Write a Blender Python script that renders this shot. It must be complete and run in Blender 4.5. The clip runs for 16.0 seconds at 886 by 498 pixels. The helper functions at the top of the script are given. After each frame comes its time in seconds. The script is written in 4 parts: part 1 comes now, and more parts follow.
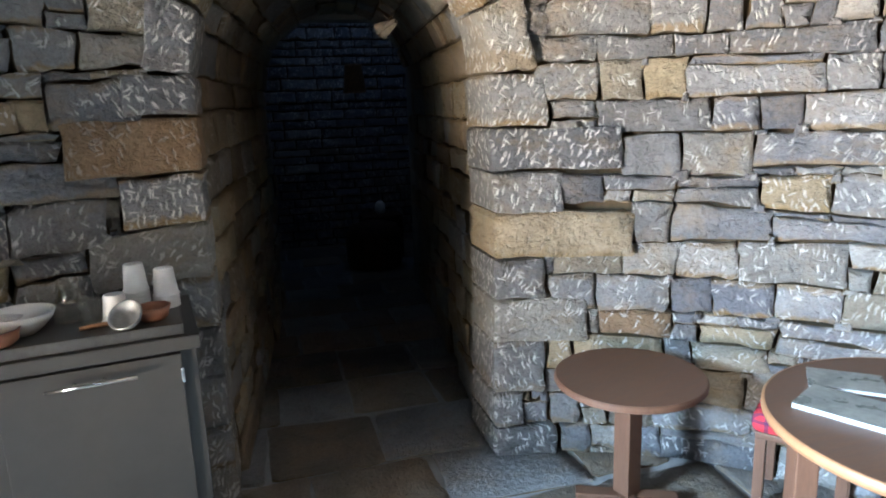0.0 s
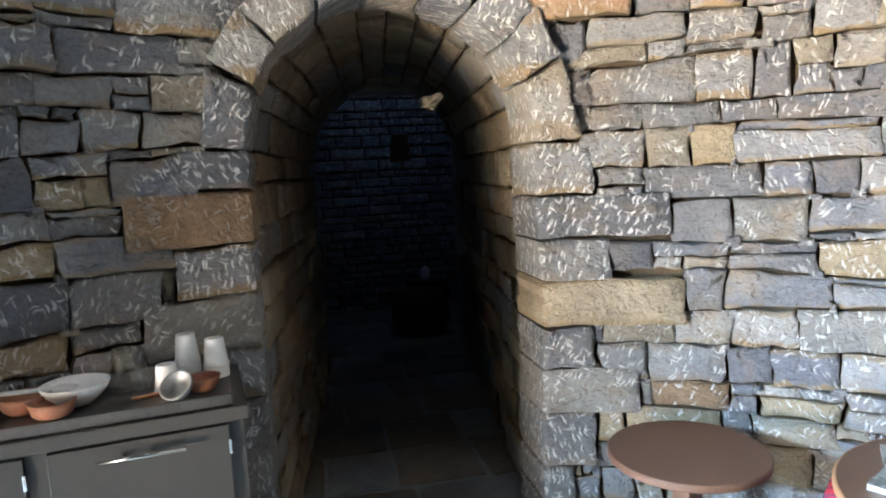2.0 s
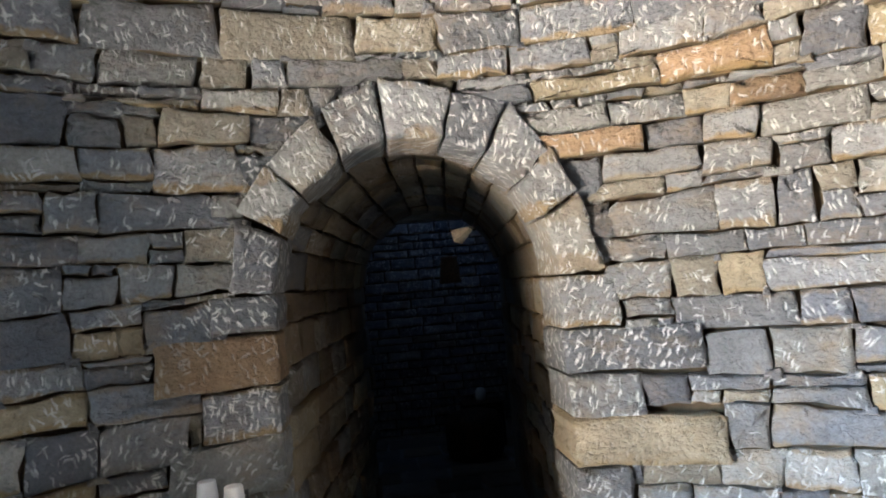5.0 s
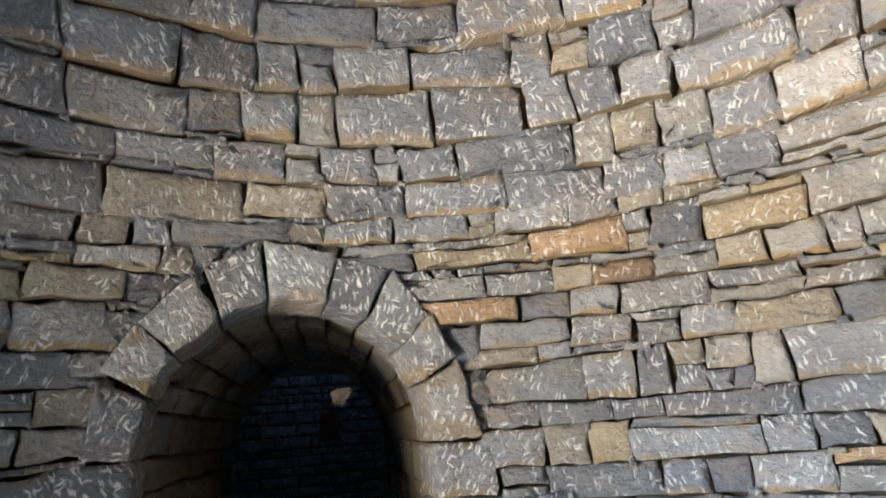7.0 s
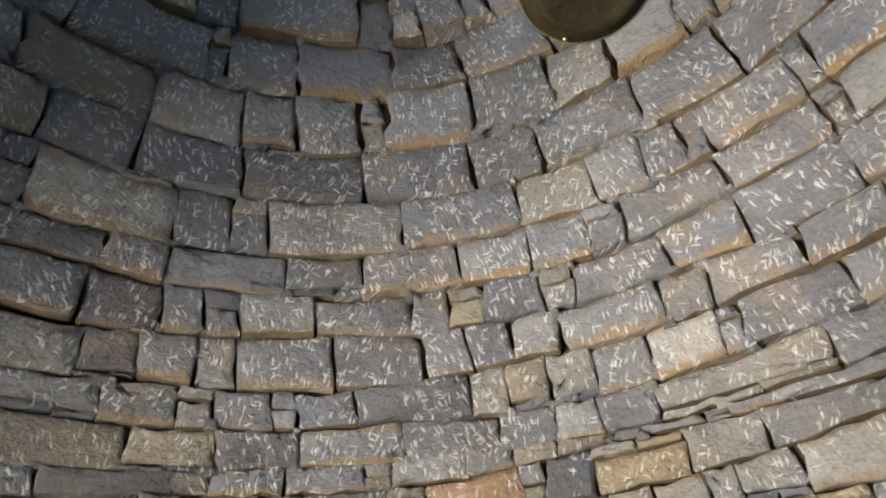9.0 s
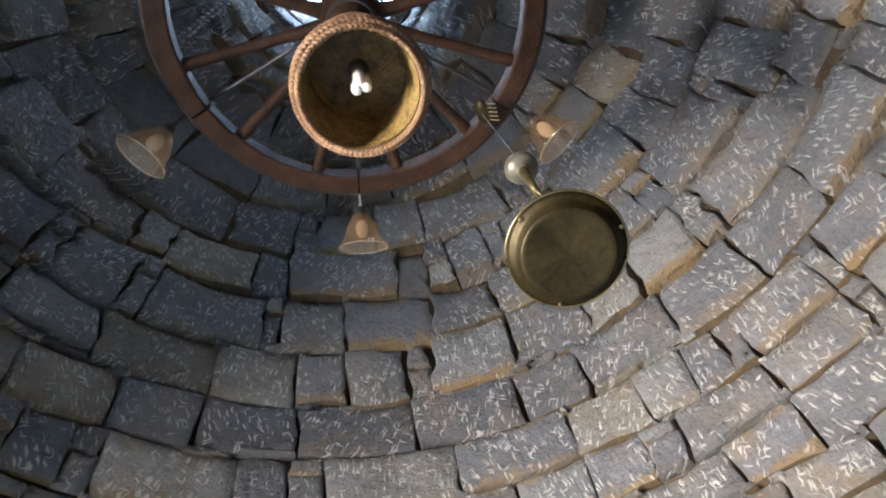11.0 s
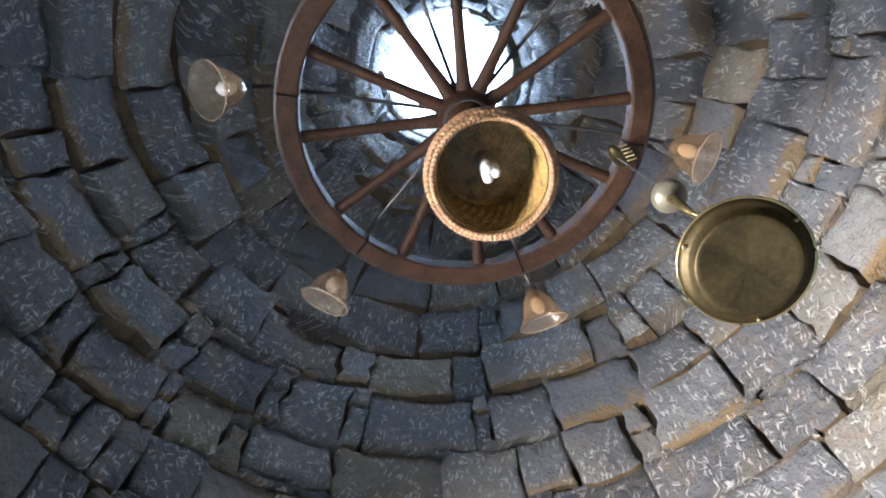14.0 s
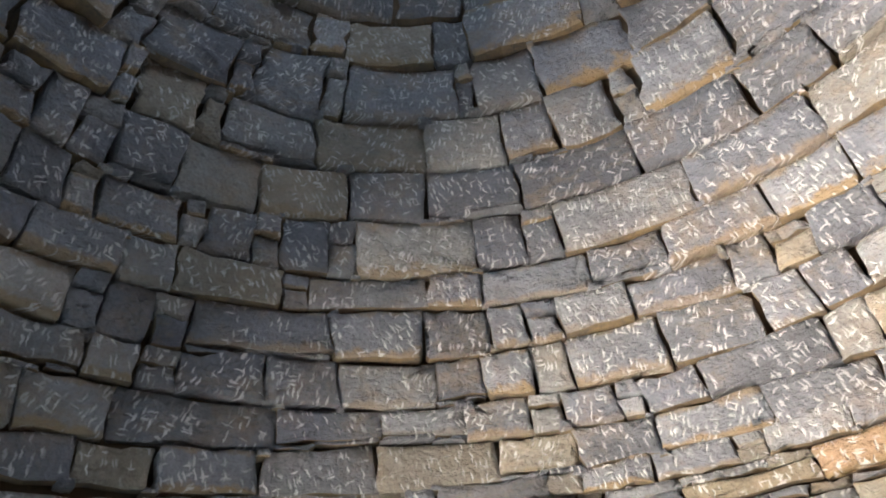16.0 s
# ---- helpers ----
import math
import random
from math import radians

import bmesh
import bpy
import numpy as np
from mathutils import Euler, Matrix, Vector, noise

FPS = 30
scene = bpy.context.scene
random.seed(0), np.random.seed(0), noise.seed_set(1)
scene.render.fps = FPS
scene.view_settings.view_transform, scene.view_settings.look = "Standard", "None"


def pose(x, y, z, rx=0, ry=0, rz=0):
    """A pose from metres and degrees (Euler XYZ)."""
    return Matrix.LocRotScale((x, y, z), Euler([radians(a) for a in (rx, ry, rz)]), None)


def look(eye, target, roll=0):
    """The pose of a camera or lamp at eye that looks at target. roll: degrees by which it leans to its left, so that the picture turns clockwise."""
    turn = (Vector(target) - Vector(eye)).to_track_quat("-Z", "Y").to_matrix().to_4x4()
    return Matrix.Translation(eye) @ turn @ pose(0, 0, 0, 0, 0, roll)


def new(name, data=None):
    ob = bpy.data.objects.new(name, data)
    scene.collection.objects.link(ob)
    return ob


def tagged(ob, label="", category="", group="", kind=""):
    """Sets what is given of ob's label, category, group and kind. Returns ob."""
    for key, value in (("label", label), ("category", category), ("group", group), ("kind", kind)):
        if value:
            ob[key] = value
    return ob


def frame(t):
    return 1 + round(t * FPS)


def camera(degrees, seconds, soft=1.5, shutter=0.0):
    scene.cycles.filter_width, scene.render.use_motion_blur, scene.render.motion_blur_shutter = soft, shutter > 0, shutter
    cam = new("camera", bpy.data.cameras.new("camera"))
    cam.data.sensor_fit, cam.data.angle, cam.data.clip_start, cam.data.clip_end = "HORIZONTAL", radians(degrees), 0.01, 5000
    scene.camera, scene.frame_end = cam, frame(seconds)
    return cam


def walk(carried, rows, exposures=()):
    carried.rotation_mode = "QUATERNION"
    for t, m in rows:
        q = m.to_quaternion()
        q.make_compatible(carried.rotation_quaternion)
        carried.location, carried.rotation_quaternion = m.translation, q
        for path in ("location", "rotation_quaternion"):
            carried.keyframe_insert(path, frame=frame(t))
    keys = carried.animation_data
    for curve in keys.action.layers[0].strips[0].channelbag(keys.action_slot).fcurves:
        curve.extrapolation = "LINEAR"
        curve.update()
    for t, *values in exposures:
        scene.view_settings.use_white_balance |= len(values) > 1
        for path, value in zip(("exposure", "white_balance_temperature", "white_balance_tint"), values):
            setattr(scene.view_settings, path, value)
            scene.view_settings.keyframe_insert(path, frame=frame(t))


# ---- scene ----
cam = camera(67.4, 16.0, soft=1.9)
PATH = [
    (0, pose(-0.326, -0.310, 1.518, 77.52, 1.97, -15.19)),
    (0.5, pose(-0.338, -0.312, 1.524, 80.67, 1.26, -12.93)),
    (1, pose(-0.348, -0.321, 1.539, 82.22, 2.38, -6.83)),
    (1.5, pose(-0.339, -0.309, 1.541, 82.97, 2.32, -9.04)),
    (2, pose(-0.331, -0.300, 1.536, 83.14, 2.93, -11.48)),
    (2.5, pose(-0.333, -0.295, 1.544, 84.23, 4.68, -6.83)),
    (3, pose(-0.321, -0.295, 1.557, 84.78, 5.77, -5.86)),
    (3.2, pose(-0.308, -0.293, 1.561, 85.06, 6.14, -6.76)),
    (5.3, pose(-0.128, -0.346, 1.640, 94.68, 4.60, -5.56)),
    (5.5, pose(-0.119, -0.354, 1.648, 95.89, 4.54, -5.91)),
    (6, pose(-0.122, -0.371, 1.666, 99.34, 4.77, -8.57)),
    (6.5, pose(-0.126, -0.380, 1.669, 101.99, 4.60, -12.06)),
    (7, pose(-0.134, -0.395, 1.681, 104.87, 4.27, -15.30)),
    (7.5, pose(-0.142, -0.407, 1.693, 108.04, 4.18, -18.54)),
    (8, pose(-0.146, -0.422, 1.696, 112.99, 4.44, -22.34)),
    (8.5, pose(-0.145, -0.442, 1.698, 117.97, 4.98, -23.86)),
    (9, pose(-0.154, -0.474, 1.704, 124.12, 5.86, -23.73)),
    (9.2, pose(-0.161, -0.490, 1.701, 126.95, 6.42, -22.90)),
    (11.3, pose(-0.134, -0.594, 1.689, 147.77, 7.84, -12.76)),
    (11.5, pose(-0.137, -0.600, 1.684, 150.51, 7.94, -10.87)),
    (12, pose(-0.136, -0.625, 1.670, 157.67, 7.57, -6.81)),
    (12.5, pose(-0.132, -0.630, 1.666, 160.72, 5.79, -2.03)),
    (13, pose(-0.125, -0.630, 1.665, 160.73, 4.62, 2.61)),
    (13.5, pose(-0.119, -0.619, 1.665, 160.25, 4.03, 5.71)),
    (14, pose(-0.121, -0.590, 1.674, 153.60, 3.96, 7.62)),
    (14.5, pose(-0.111, -0.569, 1.685, 148.35, 4.32, 7.68)),
    (15, pose(-0.100, -0.540, 1.692, 143.32, 4.97, 6.90)),
    (15.5, pose(-0.102, -0.520, 1.698, 135.25, 5.25, 6.43)),
    (16, pose(-0.123, -0.492, 1.699, 126.64, 6.02, 7.91)),
]
walk(cam, PATH, exposures=[(0.0, 0.7, 6600, 12), (1.5, 0.84, 6650, 12), (3.2, 0.9, 6650, 12), (5.5, 0.62, 6500, 12), (7.5, 0.16, 6350, 12), (9.2, -0.14, 6350, 12), (11.5, 0.16, 6100, 14), (12.3, 0.48, 6000, 14), (13.5, 0.56, 6000, 14), (14.5, 0.76, 6150, 14), (15.2, 0.86, 6300, 14), (16.0, 0.76, 6450, 15)])

# ---- world and light ----
ENTRANCE = math.radians(-82)        # azimuth of the entrance, from the passage's, clockwise from above
world = bpy.data.worlds.new("sky")
world.use_nodes = True
scene.world = world
wn, wl = world.node_tree.nodes, world.node_tree.links
sky = wn.new("ShaderNodeTexSky")
sky.sky_type, sky.sun_disc = "NISHITA", False
sky.sun_elevation, sky.sun_rotation = radians(26), radians(150)
wl.new(sky.outputs[0], wn["Background"].inputs[0])
wn["Background"].inputs[1].default_value = 0.12


def lamp(name, kind, energy, colour, m, **more):
    data = bpy.data.lights.new(name, kind)
    data.energy, data.color = energy, colour
    for key, value in more.items():
        if key == "shape":
            data.shape = value
        elif key == "size":
            data.size = value
        elif key == "size_y":
            data.size_y = value
        elif key == "angle":
            data.angle = value
    ob = new(name, data)
    ob.matrix_world = m
    return ob


lamp("sun", "SUN", 3.0, (1, 0.94, 0.85), look((0, 0, 0), (-math.sin(radians(150)), -math.cos(radians(150)), -math.tan(radians(26)))), angle=radians(0.5))
EX, EY = math.sin(ENTRANCE), math.cos(ENTRANCE)
# daylight in the entrance: sky from above, sunlit ground from below
def outside(away, along, z):
    """A point before the entrance: away from the chamber's axis, along the wall, height."""
    return (EX * away + EY * along, EY * away - EX * along, z)


lamp("entrance_sky_light", "AREA", 2300.0, (0.46, 0.71, 1.0), look(outside(4.7, -0.8, 2.45), (1.1, 0.9, 0.75)), shape="RECTANGLE", size=1.5, size_y=1.0)
lamp("entrance_ground_light", "AREA", 15500.0, (1.0, 0.9, 0.77), look(outside(5.75, -2.8, 0.02), outside(5.75, -2.8, 2.0)), shape="RECTANGLE", size=4.9, size_y=4.9)
lamp("far_room_light", "AREA", 1.1, (0.3, 0.52, 1.0), look((0.6, 6.0, 2.9), (0.6, 7.0, 1.4)), shape="RECTANGLE", size=0.6, size_y=0.6)


# ---- materials ----
def shader(name, rough=0.7, metal=0.0):
    mat = bpy.data.materials.new(name)
    mat.use_nodes = True
    nodes, links = mat.node_tree.nodes, mat.node_tree.links
    b = nodes["Principled BSDF"]
    b.inputs["Roughness"].default_value, b.inputs["Metallic"].default_value = rough, metal
    return mat, nodes, links, b


def ramp(nodes, stops, mode="LINEAR"):
    r = nodes.new("ShaderNodeValToRGB")
    r.color_ramp.interpolation = mode
    while len(r.color_ramp.elements) < len(stops):
        r.color_ramp.elements.new(0.5)
    for e, (p, c) in zip(r.color_ramp.elements, stops):
        e.position, e.color = p, (*c, 1)
    return r


def mixer(nodes, links, fac, a, b, kind="MIX"):
    m = nodes.new("ShaderNodeMix")
    m.data_type, m.blend_type = "RGBA", kind
    for socket, value in ((m.inputs[0], fac), (m.inputs[6], a), (m.inputs[7], b)):
        if isinstance(value, (int, float)):
            socket.default_value = value
        elif isinstance(value, tuple):
            socket.default_value = (*value, 1)
        else:
            links.new(value, socket)
    return m.outputs[2]


def maths(nodes, links, op, a, b=0.0, clamp=False):
    m = nodes.new("ShaderNodeMath")
    m.operation, m.use_clamp = op, clamp
    for socket, value in zip(m.inputs, (a, b)):
        if isinstance(value, (int, float)):
            socket.default_value = value
        else:
            links.new(value, socket)
    return m.outputs[0]


def noise_tex(nodes, links, vector, scale, detail=4, rough=0.6):
    n = nodes.new("ShaderNodeTexNoise")
    n.inputs["Scale"].default_value, n.inputs["Detail"].default_value, n.inputs["Roughness"].default_value = scale, detail, rough
    if vector is not None:
        links.new(vector, n.inputs["Vector"])
    return n.outputs["Fac"]


def bump(nodes, links, b, height, strength, distance):
    n = nodes.new("ShaderNodeBump")
    n.inputs["Strength"].default_value, n.inputs["Distance"].default_value = strength, distance
    links.new(height, n.inputs["Height"])
    links.new(n.outputs[0], b.inputs["Normal"])


def stone_material(name, stops, marks=0.6, mark_share=0.7, thin=0.28, beds=0.85):
    """Grey limestone with pecked white tool marks, tan staining and an earthy underside."""
    mat, nodes, links, b = shader(name, 0.62)
    uv = nodes.new("ShaderNodeUVMap").outputs[0]
    pos = nodes.new("ShaderNodeTexCoord").outputs["Object"]
    geo = nodes.new("ShaderNodeNewGeometry")
    info = nodes.new("ShaderNodeObjectInfo")
    rnd = maths(nodes, links, "FRACT", maths(nodes, links, "ADD", geo.outputs["Random Per Island"], info.outputs["Random"]))
    rnd2 = maths(nodes, links, "FRACT", maths(nodes, links, "MULTIPLY", rnd, 17.31))
    rnd3 = maths(nodes, links, "FRACT", maths(nodes, links, "MULTIPLY", rnd, 43.7))
    base = ramp(nodes, stops, "CONSTANT")
    links.new(rnd, base.inputs[0])
    big = noise_tex(nodes, links, pos, 5.5, 5, 0.62)
    fine = noise_tex(nodes, links, pos, 70, 5, 0.7)
    # value from stone to stone, clouding inside a stone, grain
    val = maths(nodes, links, "ADD", maths(nodes, links, "MULTIPLY", rnd2, 0.5), 0.72)
    val = maths(nodes, links, "MULTIPLY", val, maths(nodes, links, "ADD", maths(nodes, links, "MULTIPLY", big, 1.3), 0.33))
    val = maths(nodes, links, "MULTIPLY", val, maths(nodes, links, "ADD", maths(nodes, links, "MULTIPLY", fine, 1.1), 0.47))
    grey = nodes.new("ShaderNodeCombineColor")
    for k in range(3):
        links.new(val, grey.inputs[k])
    col = mixer(nodes, links, 1.0, base.outputs[0], grey.outputs[0], "MULTIPLY")
    # rusty and buff stains that cross a part of a stone
    stain = ramp(nodes, [(0.52, (0, 0, 0)), (0.68, (1, 1, 1))])
    links.new(noise_tex(nodes, links, pos, 2.7, 6, 0.72), stain.inputs[0])
    col = mixer(nodes, links, maths(nodes, links, "MULTIPLY", stain.outputs[0], 0.5), col, (0.28, 0.2, 0.115))
    ochre = ramp(nodes, [(0.5, (0, 0, 0)), (0.63, (1, 1, 1))])
    flat = nodes.new("ShaderNodeMapping")
    flat.inputs["Scale"].default_value = (5, 5, 12)
    links.new(pos, flat.inputs["Vector"])
    links.new(noise_tex(nodes, links, flat.outputs[0], 1.0, 6, 0.7), ochre.inputs[0])
    own = nodes.new("ShaderNodeUVMap")
    own.uv_map = "Stone"
    own_axes = nodes.new("ShaderNodeSeparateXYZ")
    links.new(own.outputs[0], own_axes.inputs[0])
    # earth washed along the upper and, more often, the lower bed
    low = ramp(nodes, [(0.07, (1, 1, 1)), (0.2, (0, 0, 0)), (0.88, (0, 0, 0)), (0.98, (0.7, 0.7, 0.7))])
    wobble = maths(nodes, links, "MULTIPLY", maths(nodes, links, "SUBTRACT", noise_tex(nodes, links, pos, 13, 4, 0.65), 0.5), 0.7)
    links.new(maths(nodes, links, "ADD", own_axes.outputs[1], wobble), low.inputs[0])
    wash = maths(nodes, links, "MULTIPLY", low.outputs[0], beds)
    wash = maths(nodes, links, "MULTIPLY", wash, maths(nodes, links, "SUBTRACT", maths(nodes, links, "MULTIPLY", rnd2, 1.9), 0.75, True))
    wash = maths(nodes, links, "MAXIMUM", wash, maths(nodes, links, "MULTIPLY", ochre.outputs[0], maths(nodes, links, "MULTIPLY", rnd3, 0.3)))
    col = mixer(nodes, links, wash, col, (0.30, 0.2, 0.085))
    # pecked marks: short strokes along a direction of each stone's own
    turn = nodes.new("ShaderNodeVectorRotate")
    turn.rotation_type = "Z_AXIS"
    links.new(uv, turn.inputs["Vector"])
    links.new(maths(nodes, links, "SUBTRACT", maths(nodes, links, "MULTIPLY", rnd3, 1.2), 0.55), turn.inputs["Angle"])
    jig = nodes.new("ShaderNodeTexNoise")
    jig.inputs["Scale"].default_value = 26
    jig.inputs["Detail"].default_value = 3
    links.new(uv, jig.inputs["Vector"])
    push = nodes.new("ShaderNodeVectorMath")
    push.operation = "MULTIPLY_ADD"
    links.new(jig.outputs["Color"], push.inputs[0])
    push.inputs[1].default_value = (0.036, 0.036, 0)
    links.new(turn.outputs[0], push.inputs[2])
    strokes = None
    for scale, share in (((56, 15.5, 1), thin + 0.1), ((16, 60, 1), 0.74)):
        stretch = nodes.new("ShaderNodeMapping")
        stretch.inputs["Scale"].default_value = scale
        links.new(push.outputs[0], stretch.inputs["Vector"])
        vor = nodes.new("ShaderNodeTexVoronoi")
        vor.voronoi_dimensions = "2D"
        vor.inputs["Scale"].default_value = 1.0
        links.new(stretch.outputs[0], vor.inputs["Vector"])
        dash = ramp(nodes, [(0.16, (1, 1, 1)), (0.33, (0, 0, 0))])
        links.new(maths(nodes, links, "ADD", vor.outputs["Distance"], maths(nodes, links, "MULTIPLY", maths(nodes, links, "SUBTRACT", fine, 0.5), 0.6)), dash.inputs[0])
        sep = nodes.new("ShaderNodeSeparateColor")
        links.new(vor.outputs["Color"], sep.inputs[0])
        one_way = maths(nodes, links, "MULTIPLY", dash.outputs[0], maths(nodes, links, "GREATER_THAN", sep.outputs[0], share))
        one_way = maths(nodes, links, "MULTIPLY", one_way, maths(nodes, links, "ADD", maths(nodes, links, "MULTIPLY", sep.outputs[1], 0.8), 0.35, True))
        strokes = one_way if strokes is None else maths(nodes, links, "MAXIMUM", strokes, one_way)
    patch = ramp(nodes, [(0.34 + thin * 0.3, (0, 0, 0)), (0.44 + thin * 0.3, (1, 1, 1))])
    links.new(noise_tex(nodes, links, pos, 9, 2, 0.5), patch.inputs[0])
    mask = maths(nodes, links, "MULTIPLY", strokes, patch.outputs[0])
    mask = maths(nodes, links, "MULTIPLY", mask, maths(nodes, links, "LESS_THAN", maths(nodes, links, "FRACT", maths(nodes, links, "MULTIPLY", rnd, 91.7)), mark_share))
    mask = maths(nodes, links, "MULTIPLY", mask, maths(nodes, links, "ADD", maths(nodes, links, "MULTIPLY", fine, 1.6), 0.2, True))
    col = mixer(nodes, links, maths(nodes, links, "MULTIPLY", mask, marks), col, (0.78, 0.77, 0.74))
    # thin calcite veins
    vein = ramp(nodes, [(0.0, (1, 1, 1)), (0.012, (0, 0, 0))])
    v2 = nodes.new("ShaderNodeTexVoronoi")
    v2.feature = "DISTANCE_TO_EDGE"
    v2.inputs["Scale"].default_value = 6.5
    warp = nodes.new("ShaderNodeVectorMath")
    warp.operation = "MULTIPLY_ADD"
    links.new(jig.outputs["Color"], warp.inputs[0])
    warp.inputs[1].default_value = (0.15, 0.15, 0.15)
    links.new(pos, warp.inputs[2])
    links.new(warp.outputs[0], v2.inputs["Vector"])
    links.new(v2.outputs["Distance"], vein.inputs[0])
    col = mixer(nodes, links, maths(nodes, links, "MULTIPLY", vein.outputs[0], maths(nodes, links, "MULTIPLY", patch.outputs[0], 0.08)), col, (0.62, 0.60, 0.56))
    links.new(col, b.inputs["Base Color"])
    h = maths(nodes, links, "ADD", maths(nodes, links, "MULTIPLY", noise_tex(nodes, links, pos, 22, 6, 0.65), 1.0), maths(nodes, links, "MULTIPLY", fine, 0.35))
    strata = nodes.new("ShaderNodeMapping")
    strata.inputs["Scale"].default_value = (8, 8, 17)
    links.new(pos, strata.inputs["Vector"])
    h = maths(nodes, links, "ADD", h, maths(nodes, links, "MULTIPLY", noise_tex(nodes, links, strata.outputs[0], 1.0, 6, 0.7), 0.3))
    h = maths(nodes, links, "SUBTRACT", h, maths(nodes, links, "MULTIPLY", mask, 0.25))
    crease = maths(nodes, links, "ABSOLUTE", maths(nodes, links, "SUBTRACT", noise_tex(nodes, links, strata.outputs[0], 1.3, 5, 0.6), 0.5))
    h = maths(nodes, links, "ADD", h, maths(nodes, links, "MULTIPLY", maths(nodes, links, "MINIMUM", crease, 0.06), 2.0))
    flake = nodes.new("ShaderNodeTexVoronoi")
    flake.feature = "SMOOTH_F1"
    flake.inputs["Scale"].default_value = 13
    flake.inputs["Smoothness"].default_value = 0.12
    links.new(warp.outputs[0], flake.inputs["Vector"])
    h = maths(nodes, links, "ADD", h, maths(nodes, links, "MULTIPLY", flake.outputs["Distance"], 0.3))
    bump(nodes, links, b, h, 0.9, 0.03)
    links.new(maths(nodes, links, "ADD", maths(nodes, links, "MULTIPLY", big, 0.25), 0.36), b.inputs["Roughness"])
    return mat


GREY_A, GREY_B, GREY_C = (0.178, 0.184, 0.198), (0.22, 0.222, 0.226), (0.145, 0.152, 0.17)
BUFF, TAN, RUST, PALE = (0.27, 0.24, 0.19), (0.32, 0.262, 0.175), (0.3, 0.2, 0.12), (0.295, 0.288, 0.27)
M_RUBBLE = stone_material("rubble_limestone", [(0, GREY_A), (0.24, GREY_B), (0.44, GREY_C), (0.54, PALE), (0.66, BUFF), (0.79, TAN), (0.85, RUST), (0.872, GREY_B)], 0.76, 0.8, 0.24)
M_DOME = stone_material("corbelled_limestone", [(0, GREY_A), (0.34, GREY_B), (0.6, GREY_C), (0.86, PALE), (0.93, BUFF), (0.965, GREY_A)], 0.7, 0.9, 0.2)
M_VOUSSOIR = stone_material("dressed_limestone", [(0, GREY_B), (0.4, GREY_A), (0.7, PALE), (0.85, GREY_B)], 0.95, 1.0, 0.0)
M_TAN_QUOIN = stone_material('tan_limestone', [(0, (0.34, 0.28, 0.195)), (0.5, (0.32, 0.265, 0.19))], 0.12, 1.0)
M_RUST_QUOIN = stone_material('rusty_limestone', [(0, (0.34, 0.215, 0.125)), (0.5, (0.36, 0.23, 0.13))], 0.3, 1.0)
M_PASSAGE = stone_material('brown_stained_limestone', [(0, (0.2, 0.155, 0.105)), (0.3, GREY_B), (0.45, BUFF), (0.65, (0.22, 0.165, 0.11)), (0.85, TAN)], 0.35, 0.5)
M_FLAG = stone_material("flagstone", [(0, (0.2, 0.165, 0.13)), (0.35, (0.17, 0.15, 0.13)), (0.6, GREY_B), (0.8, (0.22, 0.175, 0.13))], 0.0, beds=0.0)


def plain(name, lo, hi, scale, rough=0.6, metal=0.0, relief=0.15, dist=0.003, stretch=(1, 1, 1), spec=None):
    """A material of two tones clouded at two scales, with fine relief."""
    mat, nodes, links, b = shader(name, rough, metal)
    pos = nodes.new("ShaderNodeTexCoord").outputs["Object"]
    mp = nodes.new("ShaderNodeMapping")
    mp.inputs["Scale"].default_value = stretch
    links.new(pos, mp.inputs["Vector"])
    n1 = noise_tex(nodes, links, mp.outputs[0], scale, 5, 0.65)
    n2 = noise_tex(nodes, links, mp.outputs[0], scale * 7, 4, 0.6)
    both = maths(nodes, links, "ADD", maths(nodes, links, "MULTIPLY", n1, 0.65), maths(nodes, links, "MULTIPLY", n2, 0.35))
    r = ramp(nodes, [(0.32, lo), (0.68, hi)])
    links.new(both, r.inputs[0])
    links.new(r.outputs[0], b.inputs["Base Color"])
    links.new(maths(nodes, links, "ADD", maths(nodes, links, "MULTIPLY", n1, 0.3), rough - 0.15), b.inputs["Roughness"])
    bump(nodes, links, b, both, relief, dist)
    if spec is not None:
        b.inputs["Specular IOR Level"].default_value = spec
    return mat


M_BED = plain("earthy_bed", (0.05, 0.046, 0.042), (0.24, 0.165, 0.08), 13, 0.9, relief=0.5, dist=0.008)
M_EARTH = plain("earth_core", (0.045, 0.033, 0.022), (0.13, 0.09, 0.05), 6, 0.95, relief=0.6, dist=0.02)
M_GROUND = plain("dry_ground", (0.26, 0.21, 0.15), (0.42, 0.35, 0.26), 1.5, 0.95, relief=0.4, dist=0.02)
M_GROUT = plain("floor_grout", (0.24, 0.24, 0.235), (0.36, 0.36, 0.35), 9, 0.9, relief=0.4, dist=0.006)
M_PLASTER = plain("rough_plaster", (0.3, 0.29, 0.27), (0.42, 0.4, 0.38), 4, 0.9, relief=0.4, dist=0.01)
M_WHEEL = plain("weathered_cart_wood", (0.012, 0.008, 0.006), (0.078, 0.039, 0.024), 6, 0.55, relief=0.9, dist=0.008, stretch=(3, 3, 1), spec=0.2)
M_TABLE = plain("brown_table_wood", (0.1, 0.046, 0.027), (0.16, 0.077, 0.045), 5, 0.52, relief=0.12, dist=0.002, stretch=(1, 9, 1))
M_EDGE = plain("light_table_edging", (0.26, 0.125, 0.06), (0.36, 0.18, 0.09), 14, 0.45, relief=0.1)
